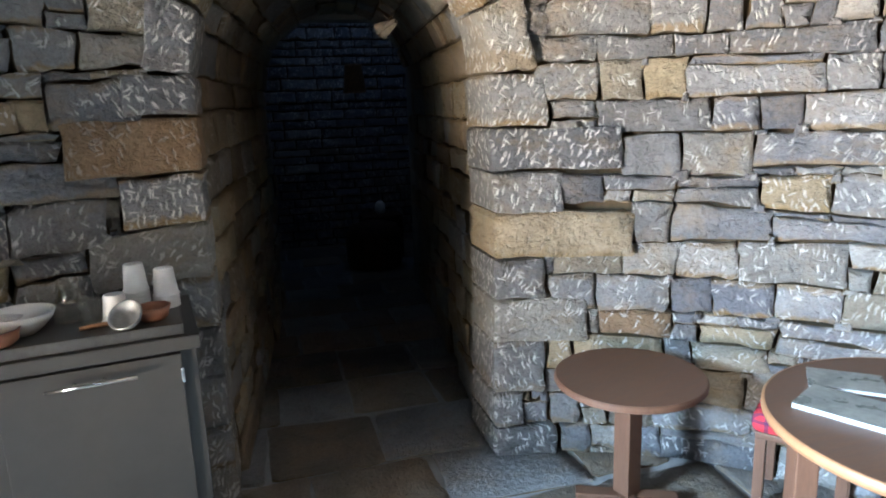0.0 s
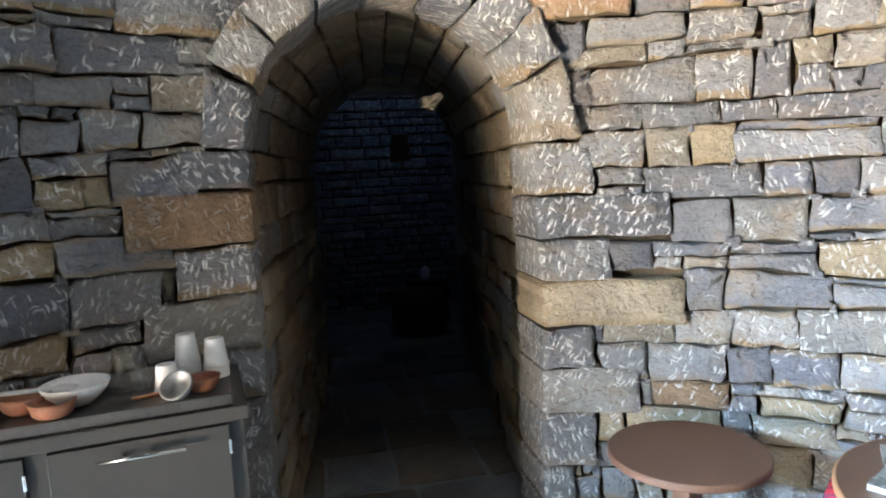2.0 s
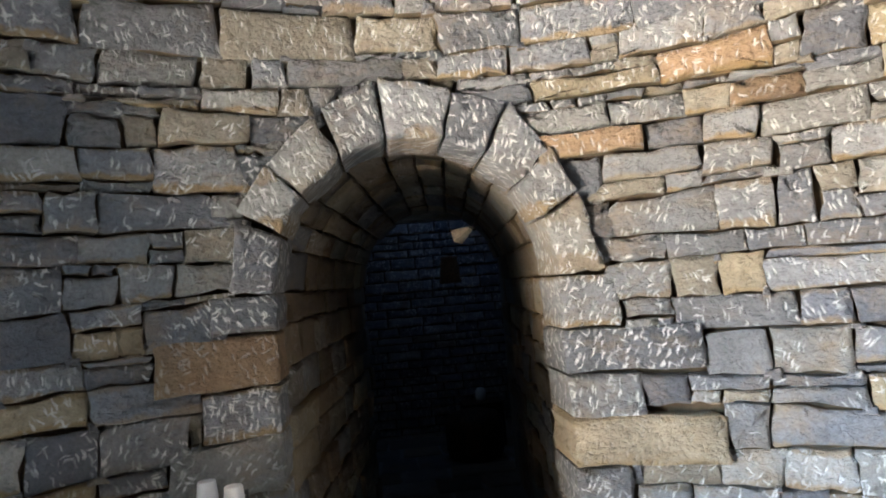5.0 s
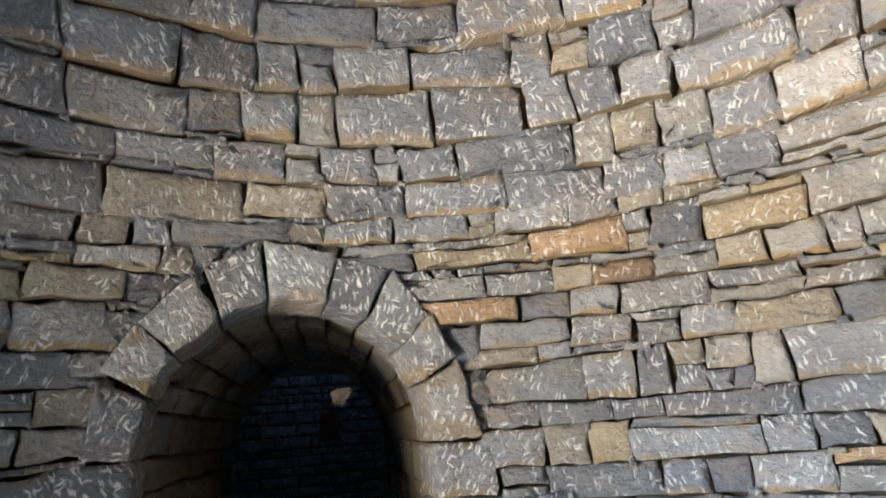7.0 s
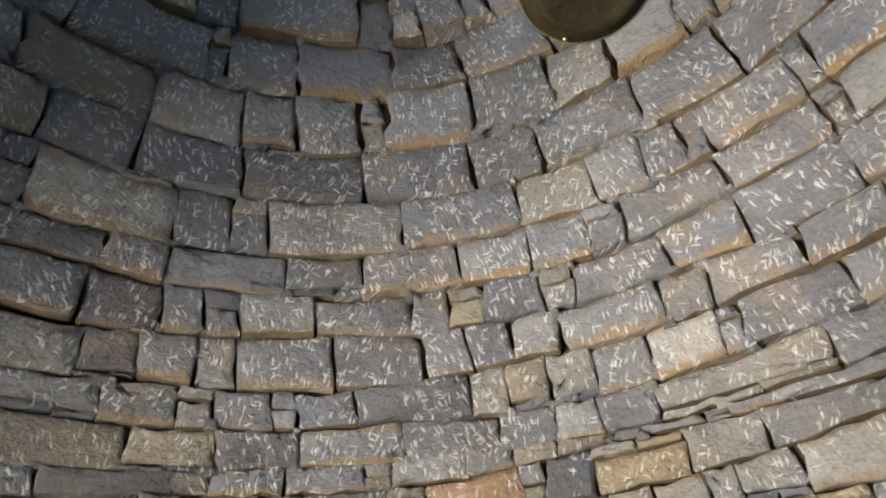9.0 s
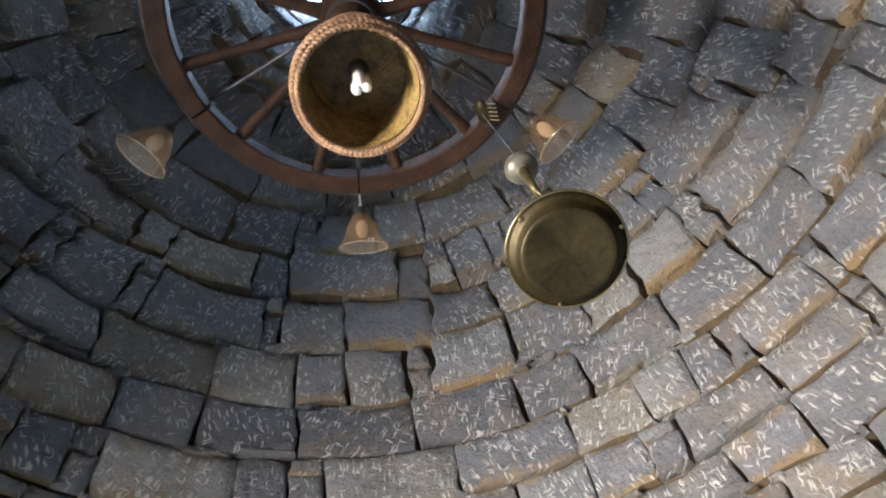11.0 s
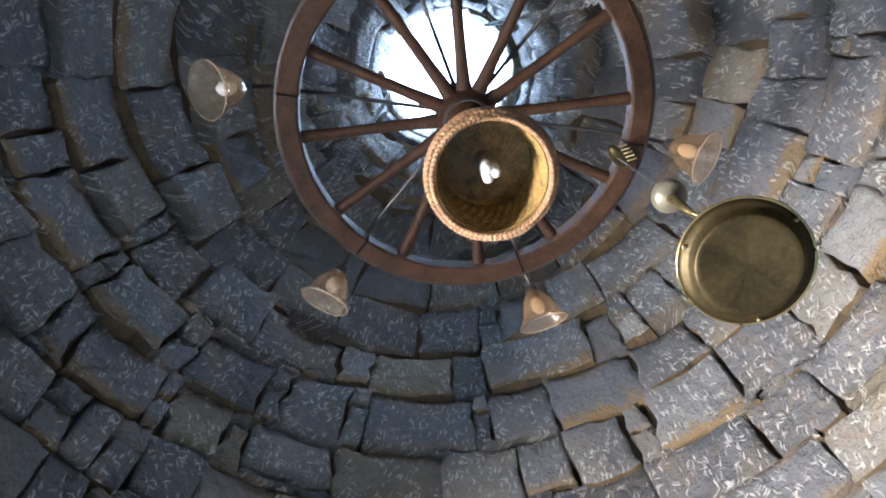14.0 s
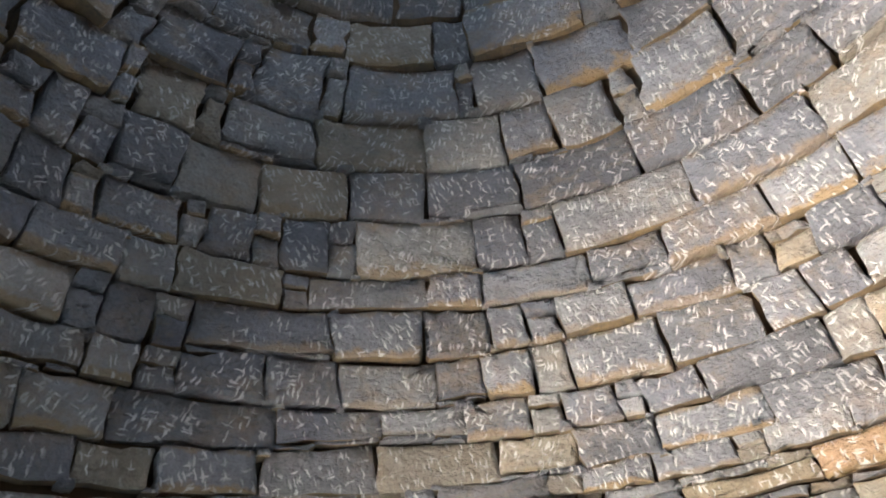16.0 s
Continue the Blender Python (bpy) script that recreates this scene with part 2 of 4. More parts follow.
M_CABINET = plain("grey_painted_metal", (0.05, 0.049, 0.048), (0.064, 0.063, 0.061), 3, 0.42, relief=0.05, dist=0.001)
M_STEEL = plain("brushed_steel", (0.09, 0.088, 0.085), (0.16, 0.156, 0.152), 8, 0.42, 0.75, relief=0.06, dist=0.001, stretch=(1, 20, 1))
M_CHROME = plain("bright_chrome", (0.75, 0.75, 0.75), (0.85, 0.85, 0.85), 10, 0.16, 1.0, relief=0.02)
M_IRON = plain("dark_iron", (0.05, 0.05, 0.055), (0.12, 0.11, 0.105), 20, 0.5, 0.7, relief=0.2)
M_CHAIN = plain("dull_steel", (0.22, 0.22, 0.22), (0.36, 0.36, 0.36), 20, 0.5, 0.6, relief=0.1)
M_BRASS = plain("tarnished_brass", (0.022, 0.018, 0.009), (0.085, 0.064, 0.026), 11, 0.48, 0.7, relief=0.12, dist=0.002)
M_BRASS_EDGE = plain("worn_brass_rim", (0.26, 0.21, 0.1), (0.44, 0.37, 0.2), 16, 0.3, 0.9, relief=0.1)
M_ZINC = plain("pale_oxidised_brass", (0.13, 0.125, 0.095), (0.27, 0.255, 0.2), 14, 0.4, 0.5, relief=0.1)
M_WICKER = plain("woven_cane", (0.1, 0.055, 0.028), (0.42, 0.25, 0.14), 26, 0.5, relief=0.5, dist=0.003)
M_WICKER_IN = plain("golden_cane_lining", (0.03, 0.02, 0.008), (0.52, 0.35, 0.13), 30, 0.36, relief=0.5, dist=0.003)
M_WHITE = plain("white_glazed_ceramic", (0.76, 0.75, 0.73), (0.84, 0.83, 0.81), 6, 0.3, relief=0.02)
M_PAPER = plain("white_paper_cup", (0.72, 0.71, 0.7), (0.82, 0.81, 0.8), 8, 0.6, relief=0.05)
M_TERRA = plain("terracotta", (0.25, 0.095, 0.05), (0.36, 0.15, 0.085), 12, 0.55, relief=0.15)
M_COVER = plain("book_cover", (0.1, 0.11, 0.1), (0.34, 0.33, 0.29), 7, 0.3, relief=0.02)
M_PAGES = plain("book_pages", (0.78, 0.77, 0.74), (0.8, 0.79, 0.77), 60, 0.8, relief=0.2, stretch=(1, 1, 12))
M_BULB = plain("white_bulb_glass", (0.78, 0.78, 0.77), (0.86, 0.86, 0.85), 5, 0.25, relief=0.02)


def plaid_material():
    mat, nodes, links, b = shader("red_plaid_cloth", 0.9)
    pos = nodes.new("ShaderNodeTexCoord").outputs["Object"]
    sep = nodes.new("ShaderNodeSeparateXYZ")
    links.new(pos, sep.inputs[0])
    col = (0.5, 0.03, 0.045)
    for k, f in ((0, 19.0), (1, 19.0), (2, 22.0)):
        band = maths(nodes, links, "LESS_THAN", maths(nodes, links, "FRACT", maths(nodes, links, "MULTIPLY", sep.outputs[k], f)), 0.26)
        col = mixer(nodes, links, maths(nodes, links, "MULTIPLY", band, 0.7), col, (0.035, 0.02, 0.06))
    links.new(col, b.inputs["Base Color"])
    bump(nodes, links, b, noise_tex(nodes, links, pos, 220), 0.4, 0.002)
    return mat


def glass_material(name, tint, gloss, haze, sheen):
    """Thin pressed glass: light passes through the tint, a little is scattered, the surface reflects."""
    mat, nodes, links, b = shader(name, gloss)
    nodes.remove(b)
    relief = nodes.new("ShaderNodeBump")
    relief.inputs["Strength"].default_value, relief.inputs["Distance"].default_value = 0.6, 0.006
    links.new(noise_tex(nodes, links, nodes.new("ShaderNodeTexCoord").outputs["Object"], 34), relief.inputs["Height"])
    clear = nodes.new("ShaderNodeBsdfTransparent")
    clear.inputs[0].default_value = (*tint, 1)
    milk = nodes.new("ShaderNodeBsdfTranslucent")
    milk.inputs[0].default_value = (0.9, 0.74, 0.58, 1)
    links.new(relief.outputs[0], milk.inputs["Normal"])
    shine = nodes.new("ShaderNodeBsdfGlossy")
    shine.inputs["Roughness"].default_value = gloss
    shine.inputs["Color"].default_value = (1, 0.97, 0.92, 1)
    links.new(relief.outputs[0], shine.inputs["Normal"])
    edge = nodes.new("ShaderNodeLayerWeight")
    links.new(relief.outputs[0], edge.inputs["Normal"])
    rim = maths(nodes, links, "ADD", maths(nodes, links, "MULTIPLY", maths(nodes, links, "POWER", edge.outputs["Facing"], 3.0), sheen), 0.07)
    body = nodes.new("ShaderNodeMixShader")
    body.inputs[0].default_value = haze
    links.new(clear.outputs[0], body.inputs[1])
    links.new(milk.outputs[0], body.inputs[2])
    mix = nodes.new("ShaderNodeMixShader")
    links.new(rim, mix.inputs[0])
    links.new(body.outputs[0], mix.inputs[1])
    links.new(shine.outputs[0], mix.inputs[2])
    links.new(mix.outputs[0], nodes["Material Output"].inputs["Surface"])
    return mat


def glow_material():
    # emission plays the white sky above the roof opening and lights the dome
    mat, nodes, links, b = shader("sky_glow_disc", 0.8)
    b.inputs["Base Color"].default_value = (0.8, 0.82, 0.85, 1)
    b.inputs["Emission Color"].default_value = (0.56, 0.76, 1.0, 1)
    b.inputs["Emission Strength"].default_value = 15.0
    return mat


M_SKY_GLOW = glow_material()
M_PLAID = plaid_material()
M_AMBER = glass_material("amber_pressed_glass", (0.94, 0.85, 0.74), 0.06, 0.2, 0.8)
# paler, hazier glass that paints the bright highlight along a shade's rim
M_LIP_SHINE = glass_material("glass_lip_highlight", (0.98, 0.92, 0.84), 0.05, 0.6, 0.9)
M_CLEAR = glass_material("clear_glass", (0.97, 0.98, 0.98), 0.04, 0.02, 0.6)


# ---- builders ----
def mesh_of(name, bm, material, smooth=False):
    me = bpy.data.meshes.new(name)
    bmesh.ops.recalc_face_normals(bm, faces=bm.faces[:])
    bm.to_mesh(me)
    bm.free()
    me.materials.append(material)
    if smooth:
        me.polygons.foreach_set("use_smooth", [True] * len(me.polygons))
    return me


def part(name, bm, material, parent=None, label="", smooth=False):
    ob = new(name, mesh_of(name, bm, material, smooth))
    ob.parent = parent
    if label:
        tagged(ob, label)
    return ob


def thing(name, m, label, category, group="", kind=""):
    ob = tagged(new(name), label, category, group, kind)
    ob.matrix_world = m
    return ob


def box(x0, y0, z0, x1, y1, z1, bevel=0.0, m=None, bm=None):
    bm = bm or bmesh.new()
    mm = Matrix.Translation(((x0 + x1) / 2, (y0 + y1) / 2, (z0 + z1) / 2)) @ Matrix.Diagonal((x1 - x0, y1 - y0, z1 - z0, 1))
    got = bmesh.ops.create_cube(bm, size=1, matrix=(m @ mm) if m else mm)
    if bevel:
        edges = {e for v in got["verts"] for e in v.link_edges}
        bmesh.ops.bevel(bm, geom=list(edges), offset=bevel, segments=2, affect="EDGES", profile=0.6)
    return bm


def turned(points, n=32, bm=None, m=None, wave=None):
    """A lathed form from (radius, height) pairs."""
    bm = bm or bmesh.new()
    rings = []
    for k, (r, z) in enumerate(points):
        ring = []
        for i in range(n):
            a = 2 * math.pi * i / n
            rr = r * (1 + (wave(k / (len(points) - 1), a) if wave else 0))
            p = Vector((rr * math.cos(a), rr * math.sin(a), z))
            ring.append(bm.verts.new(m @ p if m else p))
        rings.append(ring)
    for a, b in zip(rings, rings[1:]):
        for i in range(n):
            bm.faces.new((a[i], a[(i + 1) % n], b[(i + 1) % n], b[i]))
    for ring, (r, z) in ((rings[0], points[0]), (rings[-1], points[-1])):
        if 0 < r < 0.004:
            bm.faces.new(ring)
    return bm


def rod(a, b, r0, r1=None, n=10, bm=None, cap=True):
    bm = bm or bmesh.new()
    a, b = Vector(a), Vector(b)
    m = Matrix.Translation((a + b) / 2) @ (b - a).to_track_quat("Z", "Y").to_matrix().to_4x4()
    bmesh.ops.create_cone(bm, cap_ends=cap, segments=n, radius1=r0, radius2=r0 if r1 is None else r1, depth=(b - a).length, matrix=m)
    return bm


def ring(radius, thick, n=32, k=8, m=None, bm=None, oval=1.0):
    bm = bm or bmesh.new()
    loops = []
    for i in range(n):
        a = 2 * math.pi * i / n
        loop = []
        for j in range(k):
            t = 2 * math.pi * j / k
            rr = radius + thick * math.cos(t)
            p = Vector((rr * math.cos(a) * oval, rr * math.sin(a), thick * math.sin(t)))
            loop.append(bm.verts.new(m @ p if m else p))
        loops.append(loop)
    for i in range(n):
        a, b = loops[i], loops[(i + 1) % n]
        for j in range(k):
            bm.faces.new((a[j], b[j], b[(j + 1) % k], a[(j + 1) % k]))
    return bm


def chain(a, b, link=0.034, bm=None):
    """Oval links, each a quarter turn from the last."""
    bm = bm or bmesh.new()
    a, b = Vector(a), Vector(b)
    d = b - a
    n = max(2, int(d.length / (link * 0.72)))
    q = d.to_track_quat("X", "Z").to_matrix().to_4x4()
    for i in range(n):
        m = Matrix.Translation(a + d * ((i + 0.5) / n)) @ q @ Matrix.Rotation(math.pi / 2 * (i % 2), 4, "X")
        ring(link * 0.34, link * 0.085, 10, 5, m, bm, 1.5)
    return bm


# ---- the chamber's form ----
LEVELS = (0.0, 0.8, 1.6, 2.4, 3.2, 4.0, 4.33, 4.62, 4.88, 5.08, 5.24, 5.40, 5.56, 5.9)
RADII = (2.28, 2.235, 2.245, 2.07, 1.80, 1.61, 1.52, 1.40, 1.22, 1.0, 0.75, 0.57, 0.44, 0.37)


def rad(z):
    return float(np.interp(z, LEVELS, RADII))


def shift(z):
    return 0.27 * min(1.0, max(0.0, (z - 4.0) / 1.8))


def chamber(u, v, d):
    """u: azimuth, v: height, d: how far out of the wall's face, towards the room."""
    r = rad(v) - d
    return (r * math.sin(u) + 0.33 * shift(v), r * math.cos(u) + shift(v) * 1.15, v)


def front(u, v, d):
    """The chamber's wall about the passage, by x instead of azimuth."""
    r = rad(v)
    return (u, math.sqrt(max(0.1, r * r - u * u)) - d, v)


HALF, SPRING, RISE = 0.535, 1.62, 0.56
RING_A, RING_B = 0.70, 0.755
SKEW = 0.105


def stone(mapf, q, d, thick=0.1, bevel=0.012, su=1.0, lean=0.0, rnd=random, rough=0.006, slant=1.0):
    """One stone: q holds its corners (bottom left, bottom right, top right, top left) in the wall's own
    coordinates, su metres to a unit of u. Chamfered corners, uneven edges, a slightly pillowed face."""
    q = [Vector((p[0] * su, p[1])) for p in q]
    c = sum(q, Vector((0, 0))) / 4
    wide, high = max(0.02, (q[1] - q[0]).length), max(0.02, (q[3] - q[0]).length)
    cut = min(wide, high) * 0.5
    line = []
    for i in range(4):
        p, before, after = q[i], q[i - 1], q[(i + 1) % 4]
        for other in (before, after):
            e = other - p
            k = min(0.4, cut * rnd.uniform(0.02, 0.15) * (2.6 if rnd.random() < 0.16 else 1) / max(e.length, 0.01))
            line.append(p + e * k)
        # broken edge between this corner and the next
        e = after - p
        out = Vector((e.y, -e.x)).normalized() if e.length > 0 else Vector((0, 0))
        bits = 3 if e.length > 0.24 else 2 if e.length > 0.1 else 1
        amp = min(0.0095, e.length * 0.05) * (rough / 0.006)
        for k in range(bits):
            s = (k + rnd.uniform(0.3, 0.7)) / bits
            line.append(p + e * (0.14 + 0.72 * s) + out * amp * rnd.uniform(-0.95, 0.55))
    line = [p + Vector((rnd.uniform(-rough, rough), rnd.uniform(-rough, rough))) * 0.5 for p in line]
    n = len(line)
    verts, uvs = [], []
    tip = rnd.uniform(-0.03, 0.03) * slant
    tilt = rnd.uniform(-0.05, 0.05) * slant

    def put(p, depth):
        depth += lean * (c.y - p.y) + tip * (p.x - c.x) + tilt * (p.y - c.y)
        verts.append(mapf(p.x / su, p.y, depth))
        uvs.append((p.x, p.y, 0.5 + (p.x - c.x) / wide, 0.5 + (p.y - c.y) / high))

    for p in line:
        verts.append(mapf(p.x / su, p.y, -thick))
        uvs.append((p.x + thick, p.y + 0.3 * thick, 0.5 + (p.x - c.x) / wide, 0.5 + (p.y - c.y) / high))
    for p in line:
        put(p, d - bevel * rnd.uniform(0.6, 2.2))
    for p in line:
        e = c - p
        put(p + e * min(0.45, bevel * rnd.uniform(0.5, 2.2) / max(e.length, 0.02)), d + rnd.uniform(-0.003, 0.003))
    for p in line:
        e = c - p
        put(p + e * rnd.uniform(0.34, 0.6), d + rnd.uniform(-0.005, 0.007) * min(1.6, 0.5 + rough / 0.012))
    put(c, d + rnd.uniform(-0.003, 0.007))
    faces = []
    for k in range(3):
        for i in range(n):
            j = (i + 1) % n
            faces.append((k * n + i, k * n + j, k * n + n + j, k * n + n + i))
    for i in range(n):
        faces.append((3 * n + i, 3 * n + (i + 1) % n, 4 * n))
    return verts, faces, uvs


def stone_mesh(name, stones, material, bed=True):
    verts, faces, uvs = [], [], []
    for v, f, t in stones:
        o = len(verts)
        verts += v
        uvs += t
        faces += [tuple(i + o for i in one) for one in f]
    me = bpy.data.meshes.new(name)
    me.from_pydata(verts, [], faces)
    layer = me.uv_layers.new(name="UVMap")
    index = np.empty(len(me.loops), dtype=np.int32)
    me.loops.foreach_get("vertex_index", index)
    both = np.array(uvs, dtype=np.float32)[index]
    layer.data.foreach_set("uv", both[:, :2].ravel())
    me.uv_layers.new(name="Stone").data.foreach_set("uv", both[:, 2:].ravel())
    me.materials.append(material)
    # worn faces are shaded soft, broken edges hard
    soft_faces = []
    for v, f, t in stones:
        n = len(f) // 4
        soft_faces += [False] * (2 * n) + [True] * (len(f) - 2 * n)
    me.polygons.foreach_set("use_smooth", soft_faces)
    if bed:
        me.materials.append(M_BED)
        sides = []
        for v, f, t in stones:
            n = (len(f)) // 4
            earthy = random.Random(round(v[0][0] * 977 + v[0][2] * 3571)).random() < (0.45 if v[0][2] < 3.3 else 0.3)
            sides += [1 if earthy else 0] * n + [0] * (len(f) - n)
        me.polygons.foreach_set("material_index", sides)
    return me


def masonry(name, owner, stones, material, near):
    """Up to 300 stones, those for which near() is least, become parts of their own; the rest one mesh."""
    stones = sorted(stones, key=lambda s: near(s[0]))
    for where, data in stones[:300]:
        new(name, stone_mesh(name, [data], material)).parent = owner
    rest = [data for where, data in stones[300:]]
    if rest:
        ob = new(name + "work", stone_mesh(name + "work", rest, material))
        ob.parent = owner
        tagged(ob, kind="stuff")


RIGHT_BEDS = (0.0, 0.14, 0.30, 0.53, 0.72, 0.89, 1.08, 1.24, 1.41, 1.62)
RIGHT_ENDS = (0.80, 0.66, 0.745, 0.90, 0.735, 1.055, 0.80, 1.01, 0.75)
LEFT_BEDS = (0.0, 0.17, 0.34, 0.55, 0.74, 0.934, 1.13, 1.307, 1.50, 1.642)
LEFT_ENDS = (0.8, 0.7, 0.86, 0.68, 0.74, 0.905, 0.80, 0.94, 0.76)


def kept_clear(z, side):
    """Half width at height z of what the passage's dressed stones take up."""
    if z >= SPRING:
        k = 1 - ((z - SPRING) / RING_B) ** 2
        return RING_A * math.sqrt(k) if k > 0 else 0.0
    beds, ends = (RIGHT_BEDS, RIGHT_ENDS) if side > 0 else (LEFT_BEDS, LEFT_ENDS)
    return ends[min(len(ends) - 1, max(0, int(np.searchsorted(beds, z, "right")) - 1))]


def chamber_courses(levels, widths, su_at, seed, rubble):
    """Lay the chamber's wall course by course; returns ((azimuth, height), stone) pairs."""
    rnd = random.Random(seed)
    out = []

    def add(u0, u1, v0, v1, w0, w1, su, flush=0.0):
        """One stone between azimuths u0, u1 with the bed heights v0..v1 (w0, w1 at the right end)."""
        g = 0.0022 if rubble else 0.002
        if not rubble:
            drop = rnd.uniform(0, 0.006) + (0.012 if rnd.random() < 0.12 else 0)
            v1, w1 = v1 - drop * rnd.random(), w1 - drop * rnd.random()
        gu = (rnd.uniform(0.0003, 0.003) + (0.007 if rnd.random() < 0.15 else 0)) / su
        sl = rnd.uniform(-0.022, 0.022) / su
        sr = rnd.uniform(-0.022, 0.022) / su
        if not rubble:
            sl, sr = sl * 1.2, sr * 1.2
        q = [(u0 + gu + sl * 0.5, v0 + g), (u1 - gu + sr * 0.5, w0 + g), (u1 - gu - sr * 0.5, w1 - g), (u0 + gu - sl * 0.5, v1 - g)]
        if max(v1, w1) > SPRING + 0.03 and min(v0, w0) < SPRING + RING_B:
            fit = []
            for (x, z), left in zip(q, (True, False, False, True)):
                lim = math.asin(min(0.9, max(0.0, kept_clear(max(z, SPRING), 1) - 0.03) / rad(z)))
                near_ring = abs(x) < lim or (left and x > 0 and x - lim < 0.05) or (not left and x < 0 and -x - lim < 0.05)
                fit.append((math.copysign(lim, (u0 + u1)), z) if near_ring else (x, z))
            q = fit
        mid = ((u0 + u1) / 2, (v0 + v1) / 2)
        slope = (rad(v0) - rad(v1)) / max(0.01, v1 - v0)
        d = rnd.uniform(-0.012, 0.016) if rubble else rnd.uniform(-0.008, 0.018) * (1.0 if v0 < 4.2 else 2.2)
        out.append((mid, stone(chamber, q, d, 0.09, rnd.uniform(0.004, 0.010), su, min(0.05 if v0 > 4.2 else 0.2, slope * (0.3 if rubble else 0.25)), rnd, 0.0075 if v0 < 3.6 else 0.013, 1.2 if v0 < 3.6 else 3.0)))

    def wav(u, k):
        if not rubble or k == 0:
            if k == 0 or k > 14:
                return 0.006 * math.sin(5 * u + k)
            return 0.012 * math.sin(3.1 * u + 2.3 * k) + 0.009 * math.sin(9 * u + 4.1 * k) + 0.006 * math.sin(17 * u + 1.3 * k)
        return 0.022 * math.sin(2.3 * u + 1.7 * k) + 0.012 * math.sin(7 * u + 2.9 * k)

    def one(u0, u1, a, b, k, su):
        e = ENTRANCE
        if a < 2.0 and u1 > e - 0.36 and u0 < e + 0.26:
            if u0 < e - 0.40:
                u1 = e - 0.36
            elif u1 > e + 0.30:
                u0 = e + 0.26
            else:
                return
        v0, w0, v1, w1 = a + wav(u0, k), a + wav(u1, k), b + wav(u0, k + 1), b + wav(u1, k + 1)
        pick, real, h = rnd.random(), (u1 - u0) * su, b - a
        if rubble and pick < 0.13 and real > 0.14 and h > 0.11:
            s = rnd.uniform(0.36, 0.64)
            m0, m1 = v0 + (v1 - v0) * s, w0 + (w1 - w0) * s
            if rnd.random() < 0.5:
                add(u0, u1, v0, m0, w0, m1, su)
                add(u0, u1, m0, v1, m1, w1, su)
            else:
                um = u0 + (u1 - u0) * rnd.uniform(0.35, 0.65)
                mm = (m0 + m1) / 2
                add(u0, um, v0, m0, (v0 + w0) / 2, mm, su)
                add(um, u1, (v0 + w0) / 2, mm, w0, m1, su)
                add(u0, u1, m0, v1, m1, w1, su)
        elif rubble and pick < 0.29 and h > 0.1:
            # a pinning of thin slips under or over the stone
            t = rnd.uniform(0.022, 0.045)
            n = rnd.choice((1, 2, 3))
            over = rnd.random() < 0.5
            for i in range(n):
                s0, s1 = i / n, (i + 1) / n
                x0, x1 = u0 + (u1 - u0) * s0, u0 + (u1 - u0) * s1
                if over:
                    add(x0, x1, v1 + (w1 - v1) * s0 - t, v1 + (w1 - v1) * s0, v1 + (w1 - v1) * s1 - t, v1 + (w1 - v1) * s1, su)
                else:
                    add(x0, x1, v0 + (w0 - v0) * s0, v0 + (w0 - v0) * s0 + t, v0 + (w0 - v0) * s1, v0 + (w0 - v0) * s1 + t, su)
            if over:
                add(u0, u1, v0, v1 - t, w0, w1 - t, su)
            else:
                add(u0, u1, v0 + t, v1, w0 + t, w1, su)
        elif rubble and pick < 0.42 and real > 0.24:
            s = rnd.uniform(0.14, 0.24) / real * 0.5
            um = u1 - (u1 - u0) * s
            wm, vm = v1 + (w1 - v1) * (1 - s), v0 + (w0 - v0) * (1 - s)
            add(u0, um, v0, v1, vm, wm, su)
            part_h = rnd.uniform(0.4, 0.6)
            c0, c1 = vm + (wm - vm) * part_h, w0 + (w1 - w0) * part_h
            add(um, u1, vm, c0, w0, c1, su)
            add(um, u1, c0, wm, c1, w1, su)
        elif not rubble and pick < 0.3 and real > 0.24 and v0 < 4.8:
            # a small block and a chink stone fill out the course
            s = rnd.uniform(0.1, 0.2) / real * 0.7
            um = u1 - (u1 - u0) * s
            vm, wm = v0 + (w0 - v0) * (1 - s), v1 + (w1 - v1) * (1 - s)
            add(u0, um, v0, v1, vm, wm, su)
            k2 = rnd.uniform(0.5, 0.75)
            c0, c1 = vm + (wm - vm) * k2, w0 + (w1 - w0) * k2
            add(um, u1, vm, c0, w0, c1, su)
            add(um, u1, c0, wm, c1, w1, su)
        elif not rubble and pick < 0.42:
            # thin slips that level the bed
            t = rnd.uniform(0.018, 0.034)
            add(u0, u1, v0 + t, v1, w0 + t, w1, su)
            um = u0 + (u1 - u0) * rnd.uniform(0.3, 0.7)
            add(u0, um, v0, v0 + t, v0, v0 + t, su)
            add(um, u1, w0, w0 + t, w0, w0 + t, su)
        else:
            add(u0, u1, v0, v1, w0, w1, su)

    def chip(u0, a, b, k, su):
        """A chip wedged into the foot or head of an upright joint."""
        if kept_clear(a, 1) > 0 and abs(u0) < 0.5 or abs(u0 - ENTRANCE) < 0.5:
            return
        w, h = rnd.uniform(0.025, 0.07), rnd.uniform(0.02, 0.045)
        foot = a + wav(u0, k) - 0.012 if rnd.random() < 0.6 else b + wav(u0, k + 1) - h + 0.008
        l, r = u0 - w * rnd.uniform(0.3, 0.7) / su, u0 + w * rnd.uniform(0.3, 0.7) / su
        q = [(l, foot), (r, foot + rnd.uniform(-0.008, 0.008)), (r - 0.2 * w / su * rnd.random(), foot + h * rnd.uniform(0.5, 1)), (l + 0.3 * w / su * rnd.random(), foot + h * rnd.uniform(0.6, 1))]
